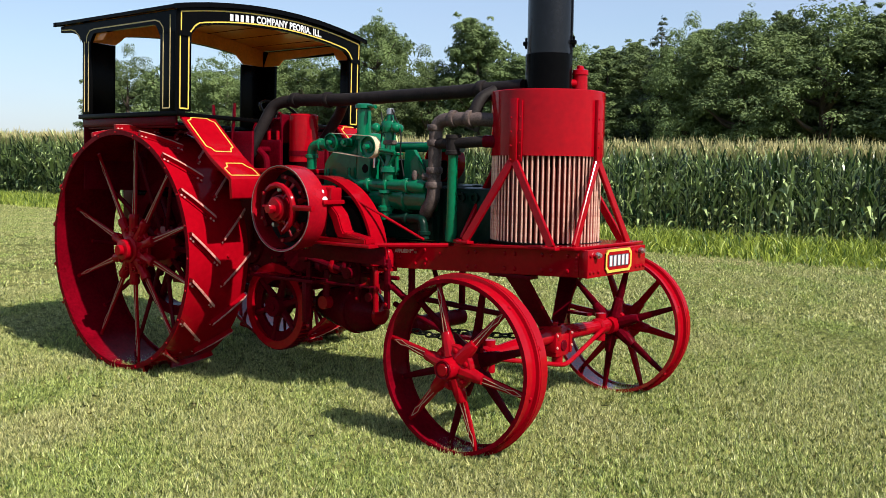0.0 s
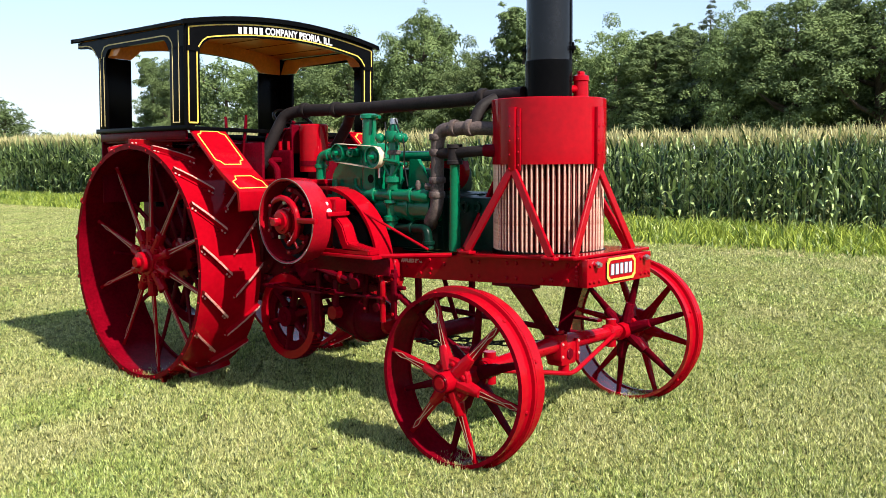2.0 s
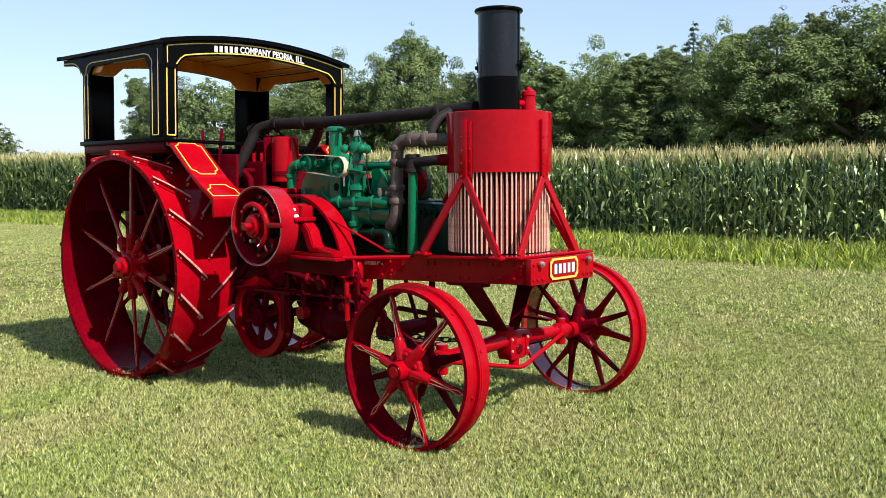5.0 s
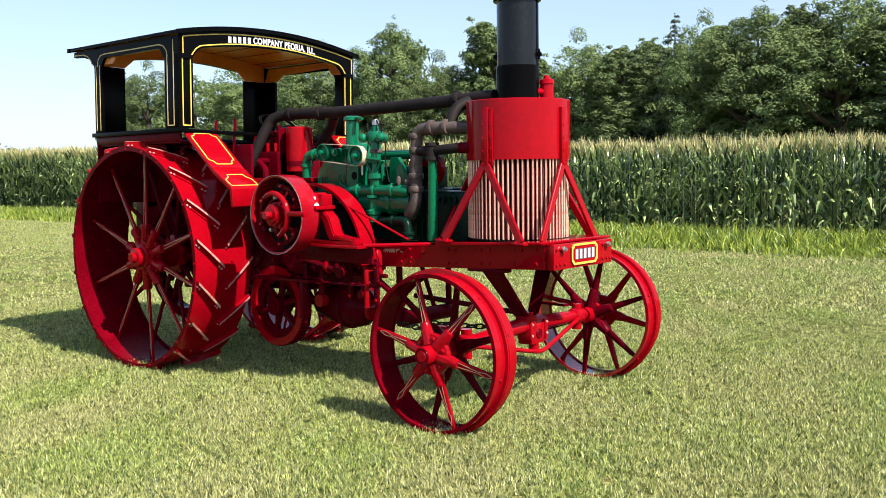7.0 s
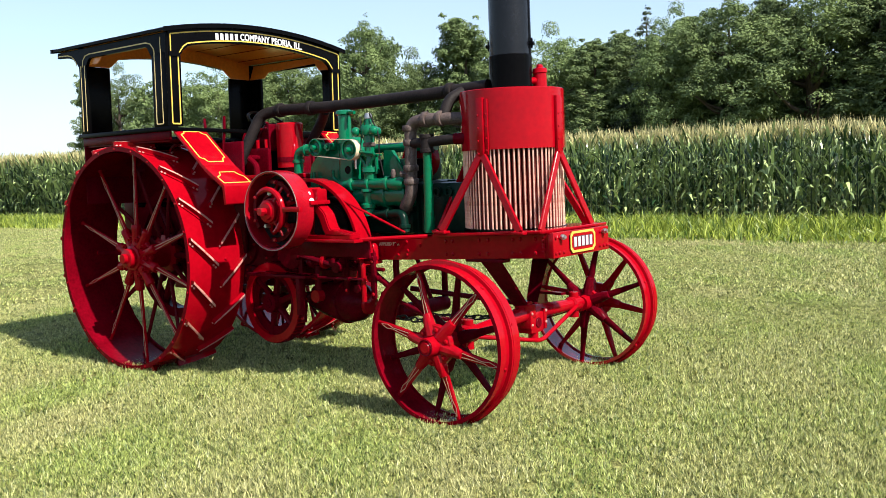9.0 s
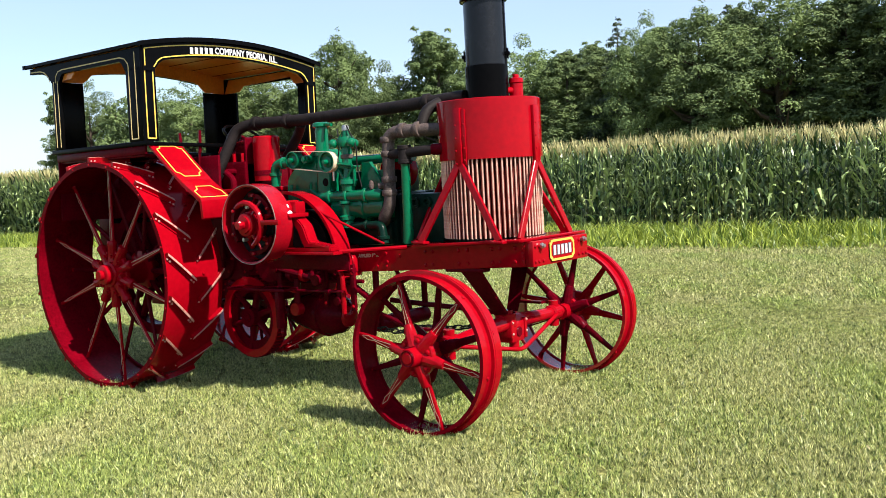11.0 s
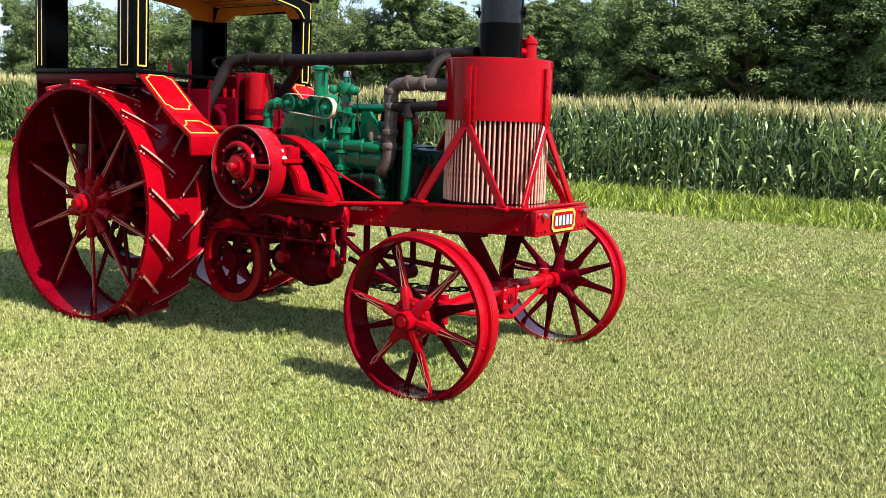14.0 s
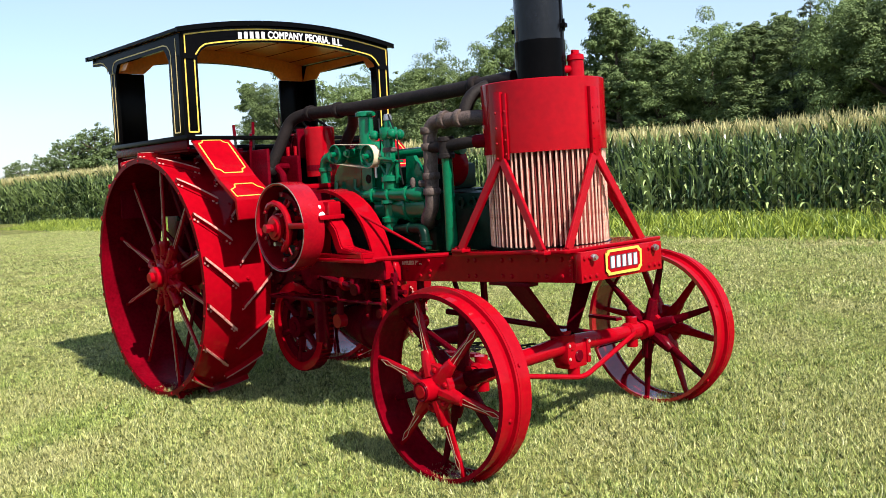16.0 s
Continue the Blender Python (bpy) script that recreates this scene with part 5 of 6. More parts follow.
for x in (2.30, 2.40, 2.51):
    part("port_ring", lathe([(0.034, -0.005), (0.034, -0.02), (0.020, -0.02), (0.018, -0.003), (1e-6, -0.003)], (x, -0.20, 1.325), "y", 18), GREEN_DARK, head)
    part("port_ring", lathe([(0.03, 0.005), (0.03, 0.016), (0.018, 0.016), (0.016, 0.003), (1e-6, 0.003)], (x, -0.05, 1.385), "z", 18), GREEN_DARK, head)
# red rear cylinder and parts behind it
tank = part("fuel_tank", lathe([(1e-6, 0.345), (0.095, 0.345), (0.105, 0.335), (0.105, 0.0), (1e-6, 0.0)], (0.745, -0.10, 1.535), "z", 36), RED, tractor, "upright red fuel tank behind the engine")
part("tank_strap", lathe([(0.1055, 0.04), (0.108, 0.04), (0.108, 0.08), (0.1055, 0.08)], (0.745, -0.10, 1.535), "z", 36, closed=True), RED_SHADED, tank)
rb = part("rear_cylinder_block", box(0.22, 0.62, -0.22, 0.24, 1.46, 1.70, 0.03), RED_SHADED, tractor, "dark red rear cylinder block with pipes")
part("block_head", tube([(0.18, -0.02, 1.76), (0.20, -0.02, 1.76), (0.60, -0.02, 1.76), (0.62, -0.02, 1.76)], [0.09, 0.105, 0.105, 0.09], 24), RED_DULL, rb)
part("head_strap", flange((0.40, -0.02, 1.76), (1, 0, 0), 0.110, 0.02, sides=24), RED_SHADED, rb)
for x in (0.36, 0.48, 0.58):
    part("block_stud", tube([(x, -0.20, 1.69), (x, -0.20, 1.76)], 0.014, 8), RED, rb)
part("block_pipe", tube(bend([(0.50, -0.22, 1.62), (0.50, -0.32, 1.62), (0.62, -0.34, 1.56), (0.62, -0.34, 1.48)], 0.05), 0.024, 10), RED_SHADED, rb)
part("block_collar", flange((0.13, EY, 1.60), (0, 0, 1), 0.07, 0.03), RED_SHADED, rb)
part("pipe_bracket", box(0.60, 0.62, -0.20, -0.05, 1.48, 1.88, 0.006), RED_SHADED, rb)

# ---- running gear under the frame ----
gear = part("ring_gear", lathe([(0.30, -0.045), (0.315, -0.045), (0.315, 0.045), (0.255, 0.045), (0.255, 0.02), (0.262, -0.02), (0.255, -0.045)], (0, 0, 0), "y", 64, closed=True), RED, tractor, "dark red cast drive gear below the frame")
th = part("gear_tooth", box(-0.010, 0.010, -0.040, 0.040, 0.312, 0.323, 0.003), RED_SHADED, gear)
for k in range(1, 54):
    share(th, "gear_tooth", gear, Matrix.Rotation(math.tau * k / 54, 4, "Y"))
for k in range(6):
    a = math.tau * k / 6 + 0.3
    d = Vector((math.cos(a), 0, math.sin(a)))
    part("gear_arm", tube([d * 0.05, d * 0.15, d * 0.26], [0.034, 0.024, 0.030], 8), RED_SHADED, gear)
part("gear_hub", disc((0, -0.07, 0), 0.075, 0.14, "y", 24), RED_SHADED, gear)
part("gear_web", lathe([(0.262, -0.012), (0.262, 0.012), (0.19, 0.012), (0.19, -0.012)], (0, 0, 0), "y", 40, closed=True), RED_SHADED, gear)
gear.matrix_local = Matrix.Translation((0.85, -0.42, 0.520)) @ Matrix.Diagonal((0.96, 1, 0.96, 1))
part("gear_shaft", tube([(0.85, -0.50, 0.520), (0.85, 0.60, 0.520)], 0.035, 12), RED_SHADED, tractor)
g2 = part("pinion_drum", lathe([(1e-6, -0.48), (0.13, -0.48), (0.14, -0.47), (0.14, -0.30), (0.10, -0.28), (1e-6, -0.28)], (1.10, 0, 0.92), "y", 32), RED_SHADED, tractor, "dark red pinion drum")
for k in range(26):
    a = math.tau * k / 26
    part("pinion_tooth", disc((1.10 + 0.14 * math.cos(a), -0.47, 0.92 + 0.14 * math.sin(a)), 0.011, 0.16, "y", 6), RED_SHADED, g2)
tc_ = part("transmission_case", tube([(1.06, -0.19, 0.545), (1.08, -0.19, 0.545), (1.22, -0.19, 0.54), (1.34, -0.19, 0.535), (1.46, -0.19, 0.53), (1.55, -0.19, 0.525), (1.60, -0.19, 0.52)], [0.07, 0.10, 0.135, 0.155, 0.155, 0.130, 0.085], 28), RED_SHADED, tractor, "dark red transmission case under the frame, shade in its colour")
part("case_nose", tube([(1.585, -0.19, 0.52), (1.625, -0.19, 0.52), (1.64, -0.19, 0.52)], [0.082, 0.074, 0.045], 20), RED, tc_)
part("case_band", flange((1.40, -0.19, 0.532), (1, 0, 0), 0.168, 0.022, sides=28), RED_SHADED, tc_)
part("case_neck", tube([(1.34, -0.19, 0.62), (1.34, -0.19, 0.70)], [0.10, 0.06], 18), RED_SHADED, tc_)
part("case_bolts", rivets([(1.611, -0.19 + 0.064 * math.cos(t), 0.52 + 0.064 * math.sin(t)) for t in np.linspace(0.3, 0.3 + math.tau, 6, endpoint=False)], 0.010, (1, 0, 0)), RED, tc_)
# box added to make the shaded space below the rails dark
part("under_rail_dark_box", box(0.70, 1.75, -0.29, 0.29, 0.90, 1.05, 0.02), RED_SHADED, tc_)
part("rear_axle", tube([(RX, -0.86, RR - 0.006), (RX, 0.86, RR - 0.006)], 0.050, 16), RED_SHADED, tractor)
part("axle_housing", box(-0.32, 0.14, -0.42, 0.42, 0.72, 1.00, 0.03), RED_SHADED, tractor)
part("bull_gear", lathe([(0.52, -0.05), (0.54, -0.05), (0.54, 0.05), (0.46, 0.05), (0.46, -0.05)], (RX, -0.455, RR), "y", 64, closed=True), RED_SHADED, tractor)
part("bull_gear", lathe([(0.52, -0.05), (0.54, -0.05), (0.54, 0.05), (0.46, 0.05), (0.46, -0.05)], (RX, 0.455, RR), "y", 64, closed=True), RED_SHADED, tractor)
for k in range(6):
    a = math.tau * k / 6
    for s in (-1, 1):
        part("bull_gear_arm", tube([(RX + 0.06 * math.cos(a), s * 0.455, RR + 0.06 * math.sin(a)), (RX + 0.48 * math.cos(a), s * 0.455, RR + 0.48 * math.sin(a))], [0.04, 0.03], 8), RED_SHADED, tractor)
part("drawbar", box(-0.95, 0.2, -0.05, 0.05, 0.50, 0.56, 0.01), RED_SHADED, tractor)
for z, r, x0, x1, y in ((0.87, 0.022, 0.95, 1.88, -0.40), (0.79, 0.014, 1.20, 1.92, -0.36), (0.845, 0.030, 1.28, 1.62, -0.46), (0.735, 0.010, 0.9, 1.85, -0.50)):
    rod = part("control_rod", tube([(x0, y, z), (x1, y, z + 0.01)], r, 10), RED_SHADED, tractor)
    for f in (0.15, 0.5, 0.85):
        part("rod_collar", flange((x0 + (x1 - x0) * f, y, z + 0.01 * f), (1, 0, 0), r * 1.7, 0.02), RED if f == 0.5 else RED_SHADED, rod)
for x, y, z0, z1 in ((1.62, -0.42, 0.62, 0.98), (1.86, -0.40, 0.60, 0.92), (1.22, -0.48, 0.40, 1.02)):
    p = part("hanger", box(x - 0.02, x + 0.02, y - 0.012, y + 0.012, z0, z1, 0.005), RED_SHADED, tractor)
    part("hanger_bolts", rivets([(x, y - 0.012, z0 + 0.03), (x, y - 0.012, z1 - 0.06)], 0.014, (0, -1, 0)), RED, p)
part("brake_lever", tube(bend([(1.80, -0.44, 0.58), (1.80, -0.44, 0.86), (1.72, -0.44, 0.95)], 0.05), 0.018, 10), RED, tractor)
drum = part("steering_drum", tube([(1.95, -0.26, 0.49), (1.95, 0.26, 0.49)], 0.055, 18), RED_SHADED, tractor, "steering drum with chain wound round it")
part("steering_worm", tube([(1.95, 0.12, 0.49), (1.55, 0.20, 1.30)], 0.016, 8), RED_SHADED, drum)
part("drum_bracket", box(1.93, 1.97, -0.28, -0.25, 0.44, 0.90, 0.008), RED_SHADED, drum)
part("drum_bracket", box(1.93, 1.97, 0.25, 0.28, 0.44, 0.90, 0.008), RED_SHADED, drum)
# gearbox block added as dark backing, and brackets between the rails
gb = part("gearbox", box(0.16, 1.00, -0.34, 0.34, 0.62, 1.30, 0.05), RED_SHADED, tractor, "dark red gearbox block between the rear wheels, shade in its colour")
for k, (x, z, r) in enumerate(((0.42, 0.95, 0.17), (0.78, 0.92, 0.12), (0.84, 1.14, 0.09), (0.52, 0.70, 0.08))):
    c = part("gearbox_cover", lathe([(1e-6, -0.385), (r * 0.5, -0.385), (r * 0.55, -0.372), (r, -0.365), (r * 1.03, -0.34), (1e-6, -0.34)], (x, 0, z), "y", 28), RED_SHADED, gb)
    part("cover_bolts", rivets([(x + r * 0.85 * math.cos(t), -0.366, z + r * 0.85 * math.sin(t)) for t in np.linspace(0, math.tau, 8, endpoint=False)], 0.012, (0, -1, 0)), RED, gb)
part("gear_shelf", box(0.80, 1.42, -0.64, -0.50, 0.745, 0.765, 0.004), RED_SHADED, gb)
part("shelf_stay", box(1.30, 1.34, -0.62, -0.58, 0.48, 0.75, 0.006), RED_SHADED, gb)
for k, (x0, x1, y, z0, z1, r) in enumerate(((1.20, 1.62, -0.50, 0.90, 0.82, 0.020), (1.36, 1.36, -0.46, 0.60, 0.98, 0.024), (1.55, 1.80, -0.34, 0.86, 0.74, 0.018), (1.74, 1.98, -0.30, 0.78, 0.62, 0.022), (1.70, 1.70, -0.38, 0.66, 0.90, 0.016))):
    ln = part("linkage", tube([(x0, y, z0), (x1, y + 0.02, z1)], r, 10), RED_SHADED, gb)
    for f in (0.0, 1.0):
        part("linkage_eye", disc((x0 + (x1 - x0) * f, y - 0.03, z0 + (z1 - z0) * f), r * 1.9, 0.06, "y", 14), RED if k % 2 else RED_SHADED, ln)
part("clutch_body", lathe([(1e-6, -0.42), (0.05, -0.42), (0.06, -0.41), (0.06, -0.33), (0.05, -0.32), (1e-6, -0.32)], (1.56, 0, 0.86), "y", 24), RED_SHADED, gb)
part("valve_body", lathe([(1e-6, 0.14), (0.03, 0.14), (0.05, 0.11), (0.05, 0.03), (0.07, 0.02), (0.07, 0), (1e-6, 0)], (1.80, -0.34, 0.84), "z", 18), RED, gb)
part("grease_cup", lathe([(1e-6, 0.05), (0.016, 0.048), (0.02, 0.02), (0.012, 0), (1e-6, 0)], (1.70, -0.46, 0.93), "z", 12), STEEL, gb, "bright steel grease cup")
# steering chain: oval links, alternately turned


def link_mesh():
    pts = []
    for t in np.linspace(0, math.tau, 16, endpoint=False):
        pts.append((0.027 * math.cos(t) + (0.012 if math.cos(t) > 0 else -0.012), 0.017 * math.sin(t), 0))
    return tube(pts, 0.0065, 6, closed=True)


chain = None
for s in (-1, 1):
    a, b = (Vector((1.98, -0.30, 0.47)), Vector((2.62, -0.40, 0.54))) if s < 0 else (Vector((1.98, -0.02, 0.44)), Vector((2.90, 0.26, 0.50)))
    d = b - a
    n = int(d.length / 0.058)
    lk0 = finish("chain_link", link_mesh(), CHAIN)
    ch = tagged(lk0, "")
    ch.name = "steering_chain"
    ch.parent = tractor
    tagged(ch, "black iron steering chain")
    q = d.to_track_quat("X", "Z").to_matrix().to_4x4()
    ch.matrix_local = Matrix.Translation(a) @ q
    for k in range(1, n):
        sag = -0.035 * math.sin(math.pi * k / n)
        share(ch, "chain_link", ch, Matrix.Translation((k * 0.058, 0, sag)) @ Matrix.Rotation(radians(90 * (k % 2) + 20), 4, "X"))

# ---- the field: lawn, weeds, corn, woods ----


def raw_mesh(name, verts, faces_n, mat, label="", category="", kind="", smooth=False):
    """A mesh from arrays: verts (N, 3) and faces (M, 3 or 4) as indices."""
    me = bpy.data.meshes.new(name)
    verts, faces = np.asarray(verts, np.float32), np.asarray(faces_n, np.int32)
    me.vertices.add(len(verts))
    me.vertices.foreach_set("co", verts.ravel())
    k = faces.shape[1]
    me.loops.add(faces.size)
    me.loops.foreach_set("vertex_index", faces.ravel())
    me.polygons.add(len(faces))
    me.polygons.foreach_set("loop_start", np.arange(0, faces.size, k, dtype=np.int32))
    me.polygons.foreach_set("loop_total", np.full(len(faces), k, np.int32))
    me.update(calc_edges=True)
    me.materials.append(mat)
    if smooth:
        me.polygons.foreach_set("use_smooth", np.ones(len(faces), bool))
    return tagged(new(name, me), label, category, "", kind)


def ground_material():
    m = bpy.data.materials.new("mown_lawn")
    m.use_nodes = True
    nt = m.node_tree
    b = nt.nodes["Principled BSDF"]
    tc = nt.nodes.new("ShaderNodeTexCoord")
    big, mid, fine = (nt.nodes.new("ShaderNodeTexNoise") for _ in range(3))
    for n, s, d in ((big, 0.35, 4), (mid, 9.0, 5), (fine, 42.0, 5)):
        n.inputs["Scale"].default_value, n.inputs["Detail"].default_value = s, d
        nt.links.new(tc.outputs["Object"], n.inputs["Vector"])
    r1, r2 = nt.nodes.new("ShaderNodeValToRGB"), nt.nodes.new("ShaderNodeValToRGB")
    r1.color_ramp.elements[0].position, r1.color_ramp.elements[1].position = 0.36, 0.66
    r1.color_ramp.elements[0].color, r1.color_ramp.elements[1].color = (0.112, 0.128, 0.033, 1), (0.205, 0.205, 0.070, 1)
    r2.color_ramp.elements[0].position, r2.color_ramp.elements[1].position = 0.36, 0.66
    r2.color_ramp.elements[0].color, r2.color_ramp.elements[1].color = (0.06, 0.07, 0.05, 1), (1.55, 1.55, 1.5, 1)
    nt.links.new(big.outputs[0], r1.inputs[0])
    add = nt.nodes.new("ShaderNodeMath")
    add.operation = "MULTIPLY_ADD"
    add.inputs[1].default_value = 0.5
    hf = nt.nodes.new("ShaderNodeMath")
    hf.operation = "MULTIPLY"
    hf.inputs[1].default_value = 0.5
    nt.links.new(fine.outputs[0], add.inputs[0])
    nt.links.new(mid.outputs[0], hf.inputs[0])
    nt.links.new(hf.outputs[0], add.inputs[2])
    nt.links.new(add.outputs[0], r2.inputs[0])
    mx = nt.nodes.new("ShaderNodeMix")
    mx.data_type, mx.blend_type = "RGBA", "MULTIPLY"
    mx.inputs[0].default_value = 1.0
    nt.links.new(r1.outputs[0], mx.inputs[6])
    nt.links.new(r2.outputs[0], mx.inputs[7])
    nt.links.new(mx.outputs[2], b.inputs["Base Color"])
    b.inputs["Roughness"].default_value = 0.9
    b.inputs["Specular IOR Level"].default_value = 0.1
    bp = nt.nodes.new("ShaderNodeBump")
    bp.inputs["Strength"].default_value, bp.inputs["Distance"].default_value = 0.6, 0.04
    nt.links.new(fine.outputs[0], bp.inputs["Height"])
    nt.links.new(bp.outputs[0], b.inputs["Normal"])
    return m


LAWN = ground_material()
BLADE = foliage("grass_blades", (0.56, 0.565, 0.22), (0.033, 0.062, 0.012), 0.45, 0.25, 0.6, 40.0, 0.0, 2.8)
BLADE_LUSH = foliage("lush_grass_blades", (0.45, 0.52, 0.15), (0.028, 0.068, 0.010), 0.45, 0.25, 0.6, 40.0, 0.0, 2.8)
BLADE_DRY = foliage("dry_grass_blades", (0.56, 0.54, 0.24), (0.075, 0.090, 0.026), 0.55, 0.2, 0.6, 40.0, 0.0, 2.4)
WEED = foliage("tall_weeds", (0.40, 0.47, 0.07), (0.055, 0.115, 0.014), 0.45, 0.3, 1.0, 1.6)
CORN = foliage("corn_leaves", (0.40, 0.50, 0.20), (0.016, 0.044, 0.013), 0.34, 0.10, 1.2, 0.7, 0.20)
TASSEL = foliage("corn_tassels", (0.60, 0.53, 0.27), (0.30, 0.29, 0.12), 0.8, 0.3, 0.8, 1.0)
LEAF = foliage("tree_leaves", (0.165, 0.228, 0.075), (0.036, 0.066, 0.024), 0.85, 0.20, 0.25, 0.35)
LEAF_DARK = foliage("conifer_needles", (0.075, 0.112, 0.048), (0.012, 0.026, 0.012), 0.6, 0.10, 0.55, 0.35)
LEAF_B = foliage("tree_leaves_yellowish", (0.185, 0.250, 0.082), (0.042, 0.076, 0.027), 0.85, 0.20, 0.25, 0.35)
BARK = material("tree_bark", (0.10, 0.075, 0.055), 0.9, vary=0.3, scale=3, bump=0.5, bump_scale=12)

# ground sheet: gently uneven near, flat to the horizon
gx = np.concatenate([[-2500, -400, -120], np.linspace(-60, 20, 161), [60, 400, 2500]])
gy = np.concatenate([[-2500, -300, -40], np.linspace(-16, 24, 81), [60, 400, 2500]])
X, Y = np.meshgrid(gx, gy)
near = np.exp(-((X + 6) / 26) ** 4) * np.exp(-((Y - 3) / 16) ** 4)
Zg = (0.010 * np.sin(X * 0.9 + 1.3) * np.sin(Y * 1.1) + 0.006 * np.sin(X * 2.3 - Y * 1.7)) * near - 0.012
idx = np.arange(X.size).reshape(X.shape)
fq = np.stack([idx[:-1, :-1], idx[:-1, 1:], idx[1:, 1:], idx[1:, :-1]], -1).reshape(-1, 4)
raw_mesh("ground", np.stack([X, Y, Zg], -1).reshape(-1, 3), fq, LAWN, "mown grass field, green with dry yellowish drifts", "ground", "structure", True)

rng = np.random.default_rng(7)


def fine_blades(n, x0, x1, y0, y1, h0, h1, w, lean, density, clump, tuft):
    """n short blades in tufts, each one leaning pointed triangle."""
    k = n // clump
    c = rng.integers(0, k, n)
    cx, cy = rng.uniform(x0, x1, k), rng.uniform(y0, y1, k)
    keep = rng.uniform(0, 1, k) < density(cx, cy)
    c = c[keep[c]]
    n = len(c)
    x, y = cx[c] + rng.normal(0, tuft, n), cy[c] + rng.normal(0, tuft, n)
    h = rng.uniform(h0, h1, n) * rng.uniform(0.7, 1.15, k)[c]
    a, b = rng.uniform(0, math.tau, n), rng.uniform(0, math.tau, n)
    ln, ww = rng.uniform(0.1, 1, n) * lean * h, w * rng.uniform(0.6, 1.4, n) / 2
    z = np.full(n, -0.014)
    P = np.stack([np.stack([x - np.cos(a) * ww, y - np.sin(a) * ww, z], -1), np.stack([x + np.cos(a) * ww, y + np.sin(a) * ww, z], -1),
                  np.stack([x + np.cos(b) * ln, y + np.sin(b) * ln, z + h], -1)], 1).reshape(-1, 3)
    return P, np.arange(3 * n).reshape(-1, 3)


def blades(n, x0, x1, y0, y1, h0, h1, w, lean, density=None, clump=1, tuft=0.0):
    """n curved blades, each of two quads' width tapering to a point (3 triangles)."""
    k = max(1, n // clump)
    c = rng.integers(0, k, n)
    x = rng.uniform(x0, x1, k)[c] + rng.normal(0, tuft, n)
    y = rng.uniform(y0, y1, k)[c] + rng.normal(0, tuft, n)
    if density is not None:
        keep = rng.uniform(0, 1, n) < density(x, y)
        x, y = x[keep], y[keep]
        n = len(x)
    h = rng.uniform(h0, h1, n) * (0.92 + 0.08 * np.sin(x * 3.1) * np.cos(y * 2.7))
    a, b = rng.uniform(0, math.tau, n), rng.uniform(0, math.tau, n)
    ln = rng.uniform(0.1, 1, n) * lean * h
    ww = w * rng.uniform(0.6, 1.3, n)
    dx, dy = np.cos(a) * ww / 2, np.sin(a) * ww / 2
    lx, ly = np.cos(b) * ln, np.sin(b) * ln
    z = np.full(n, -0.014)
    P = np.stack([
        np.stack([x - dx, y - dy, z], -1), np.stack([x + dx, y + dy, z], -1),
        np.stack([x - dx * 0.8 + lx * 0.35, y - dy * 0.8 + ly * 0.35, z + h * 0.6], -1), np.stack([x + dx * 0.8 + lx * 0.35, y + dy * 0.8 + ly * 0.35, z + h * 0.6], -1),
        np.stack([x + lx, y + ly, z + h], -1)], 1).reshape(-1, 3)
    o = (np.arange(n) * 5)[:, None]
    F = np.concatenate([o + [0, 1, 3], o + [0, 3, 2], o + [2, 3, 4]], 1).reshape(-1, 3)
    return P, F


def joined(parts):
    V, F, k = [], [], 0
    for p, f in parts:
        V.append(p)
        F.append(f + k)
        k += len(p)
    return np.concatenate(V), np.concatenate(F)


def near_cam(x, y):
    d = np.hypot(x - 6.4, y + 5.0)
    inside = np.minimum(np.minimum((y + 5 - 0.36 * (6.4 - x) + 2.0) / 1.2, 7.9 - 0.2 * (y + 5) - x), (d - 2.3) / 0.9)
    return 0.10 + np.clip(inside, 0, 1) * (np.clip(1.3 - d / 9.0, 0.22, 1) - 0.10)


V, F = joined([fine_blades(1850000, -5.0, 5.6, -4.2, 5.0, 0.018, 0.052, 0.0085, 1.0, near_cam, 13, 0.012),
               fine_blades(400000, -36, 6, 4.8, 11.2, 0.025, 0.055, 0.017, 1.0, lambda x, y: np.clip(1.15 + x / 40, 0.4, 1), 9, 0.03),
               fine_blades(190000, -36, -4.8, -4.0, 5.0, 0.025, 0.055, 0.017, 1.0, lambda x, y: np.clip(1.15 + x / 40, 0.4, 1), 9, 0.03)])
lawn = raw_mesh("grass", V, F, BLADE, "short mown grass blades, sunlit yellow-green", "grass", "stuff")
lawn.data.materials.append(BLADE_LUSH)
lawn.data.materials.append(BLADE_DRY)
# lush and dry drifts about half a metre across
gxy = V[F[:, 0]][:, :2]
wave = np.zeros(len(F))
for k in range(9):
    a, f, p = rng.uniform(0, math.tau), rng.uniform(1.5, 9.0), rng.uniform(0, math.tau)
    wave += np.sin((gxy[:, 0] * math.cos(a) + gxy[:, 1] * math.sin(a)) * f + p) / 3
pick_g = wave + rng.normal(0, 0.8, len(F))
lawn.data.polygons.foreach_set("material_index", np.where(pick_g > 0.55, 1, np.where(pick_g < -1.45, 2, 0)).astype(np.int32))

# dry clippings thrown against the edge of the mown strip, and a few scattered tufts
DRY = foliage("dry_clippings", (0.52, 0.43, 0.24), (0.26, 0.22, 0.09), 0.7, 0.2, 0.9, 0.7)
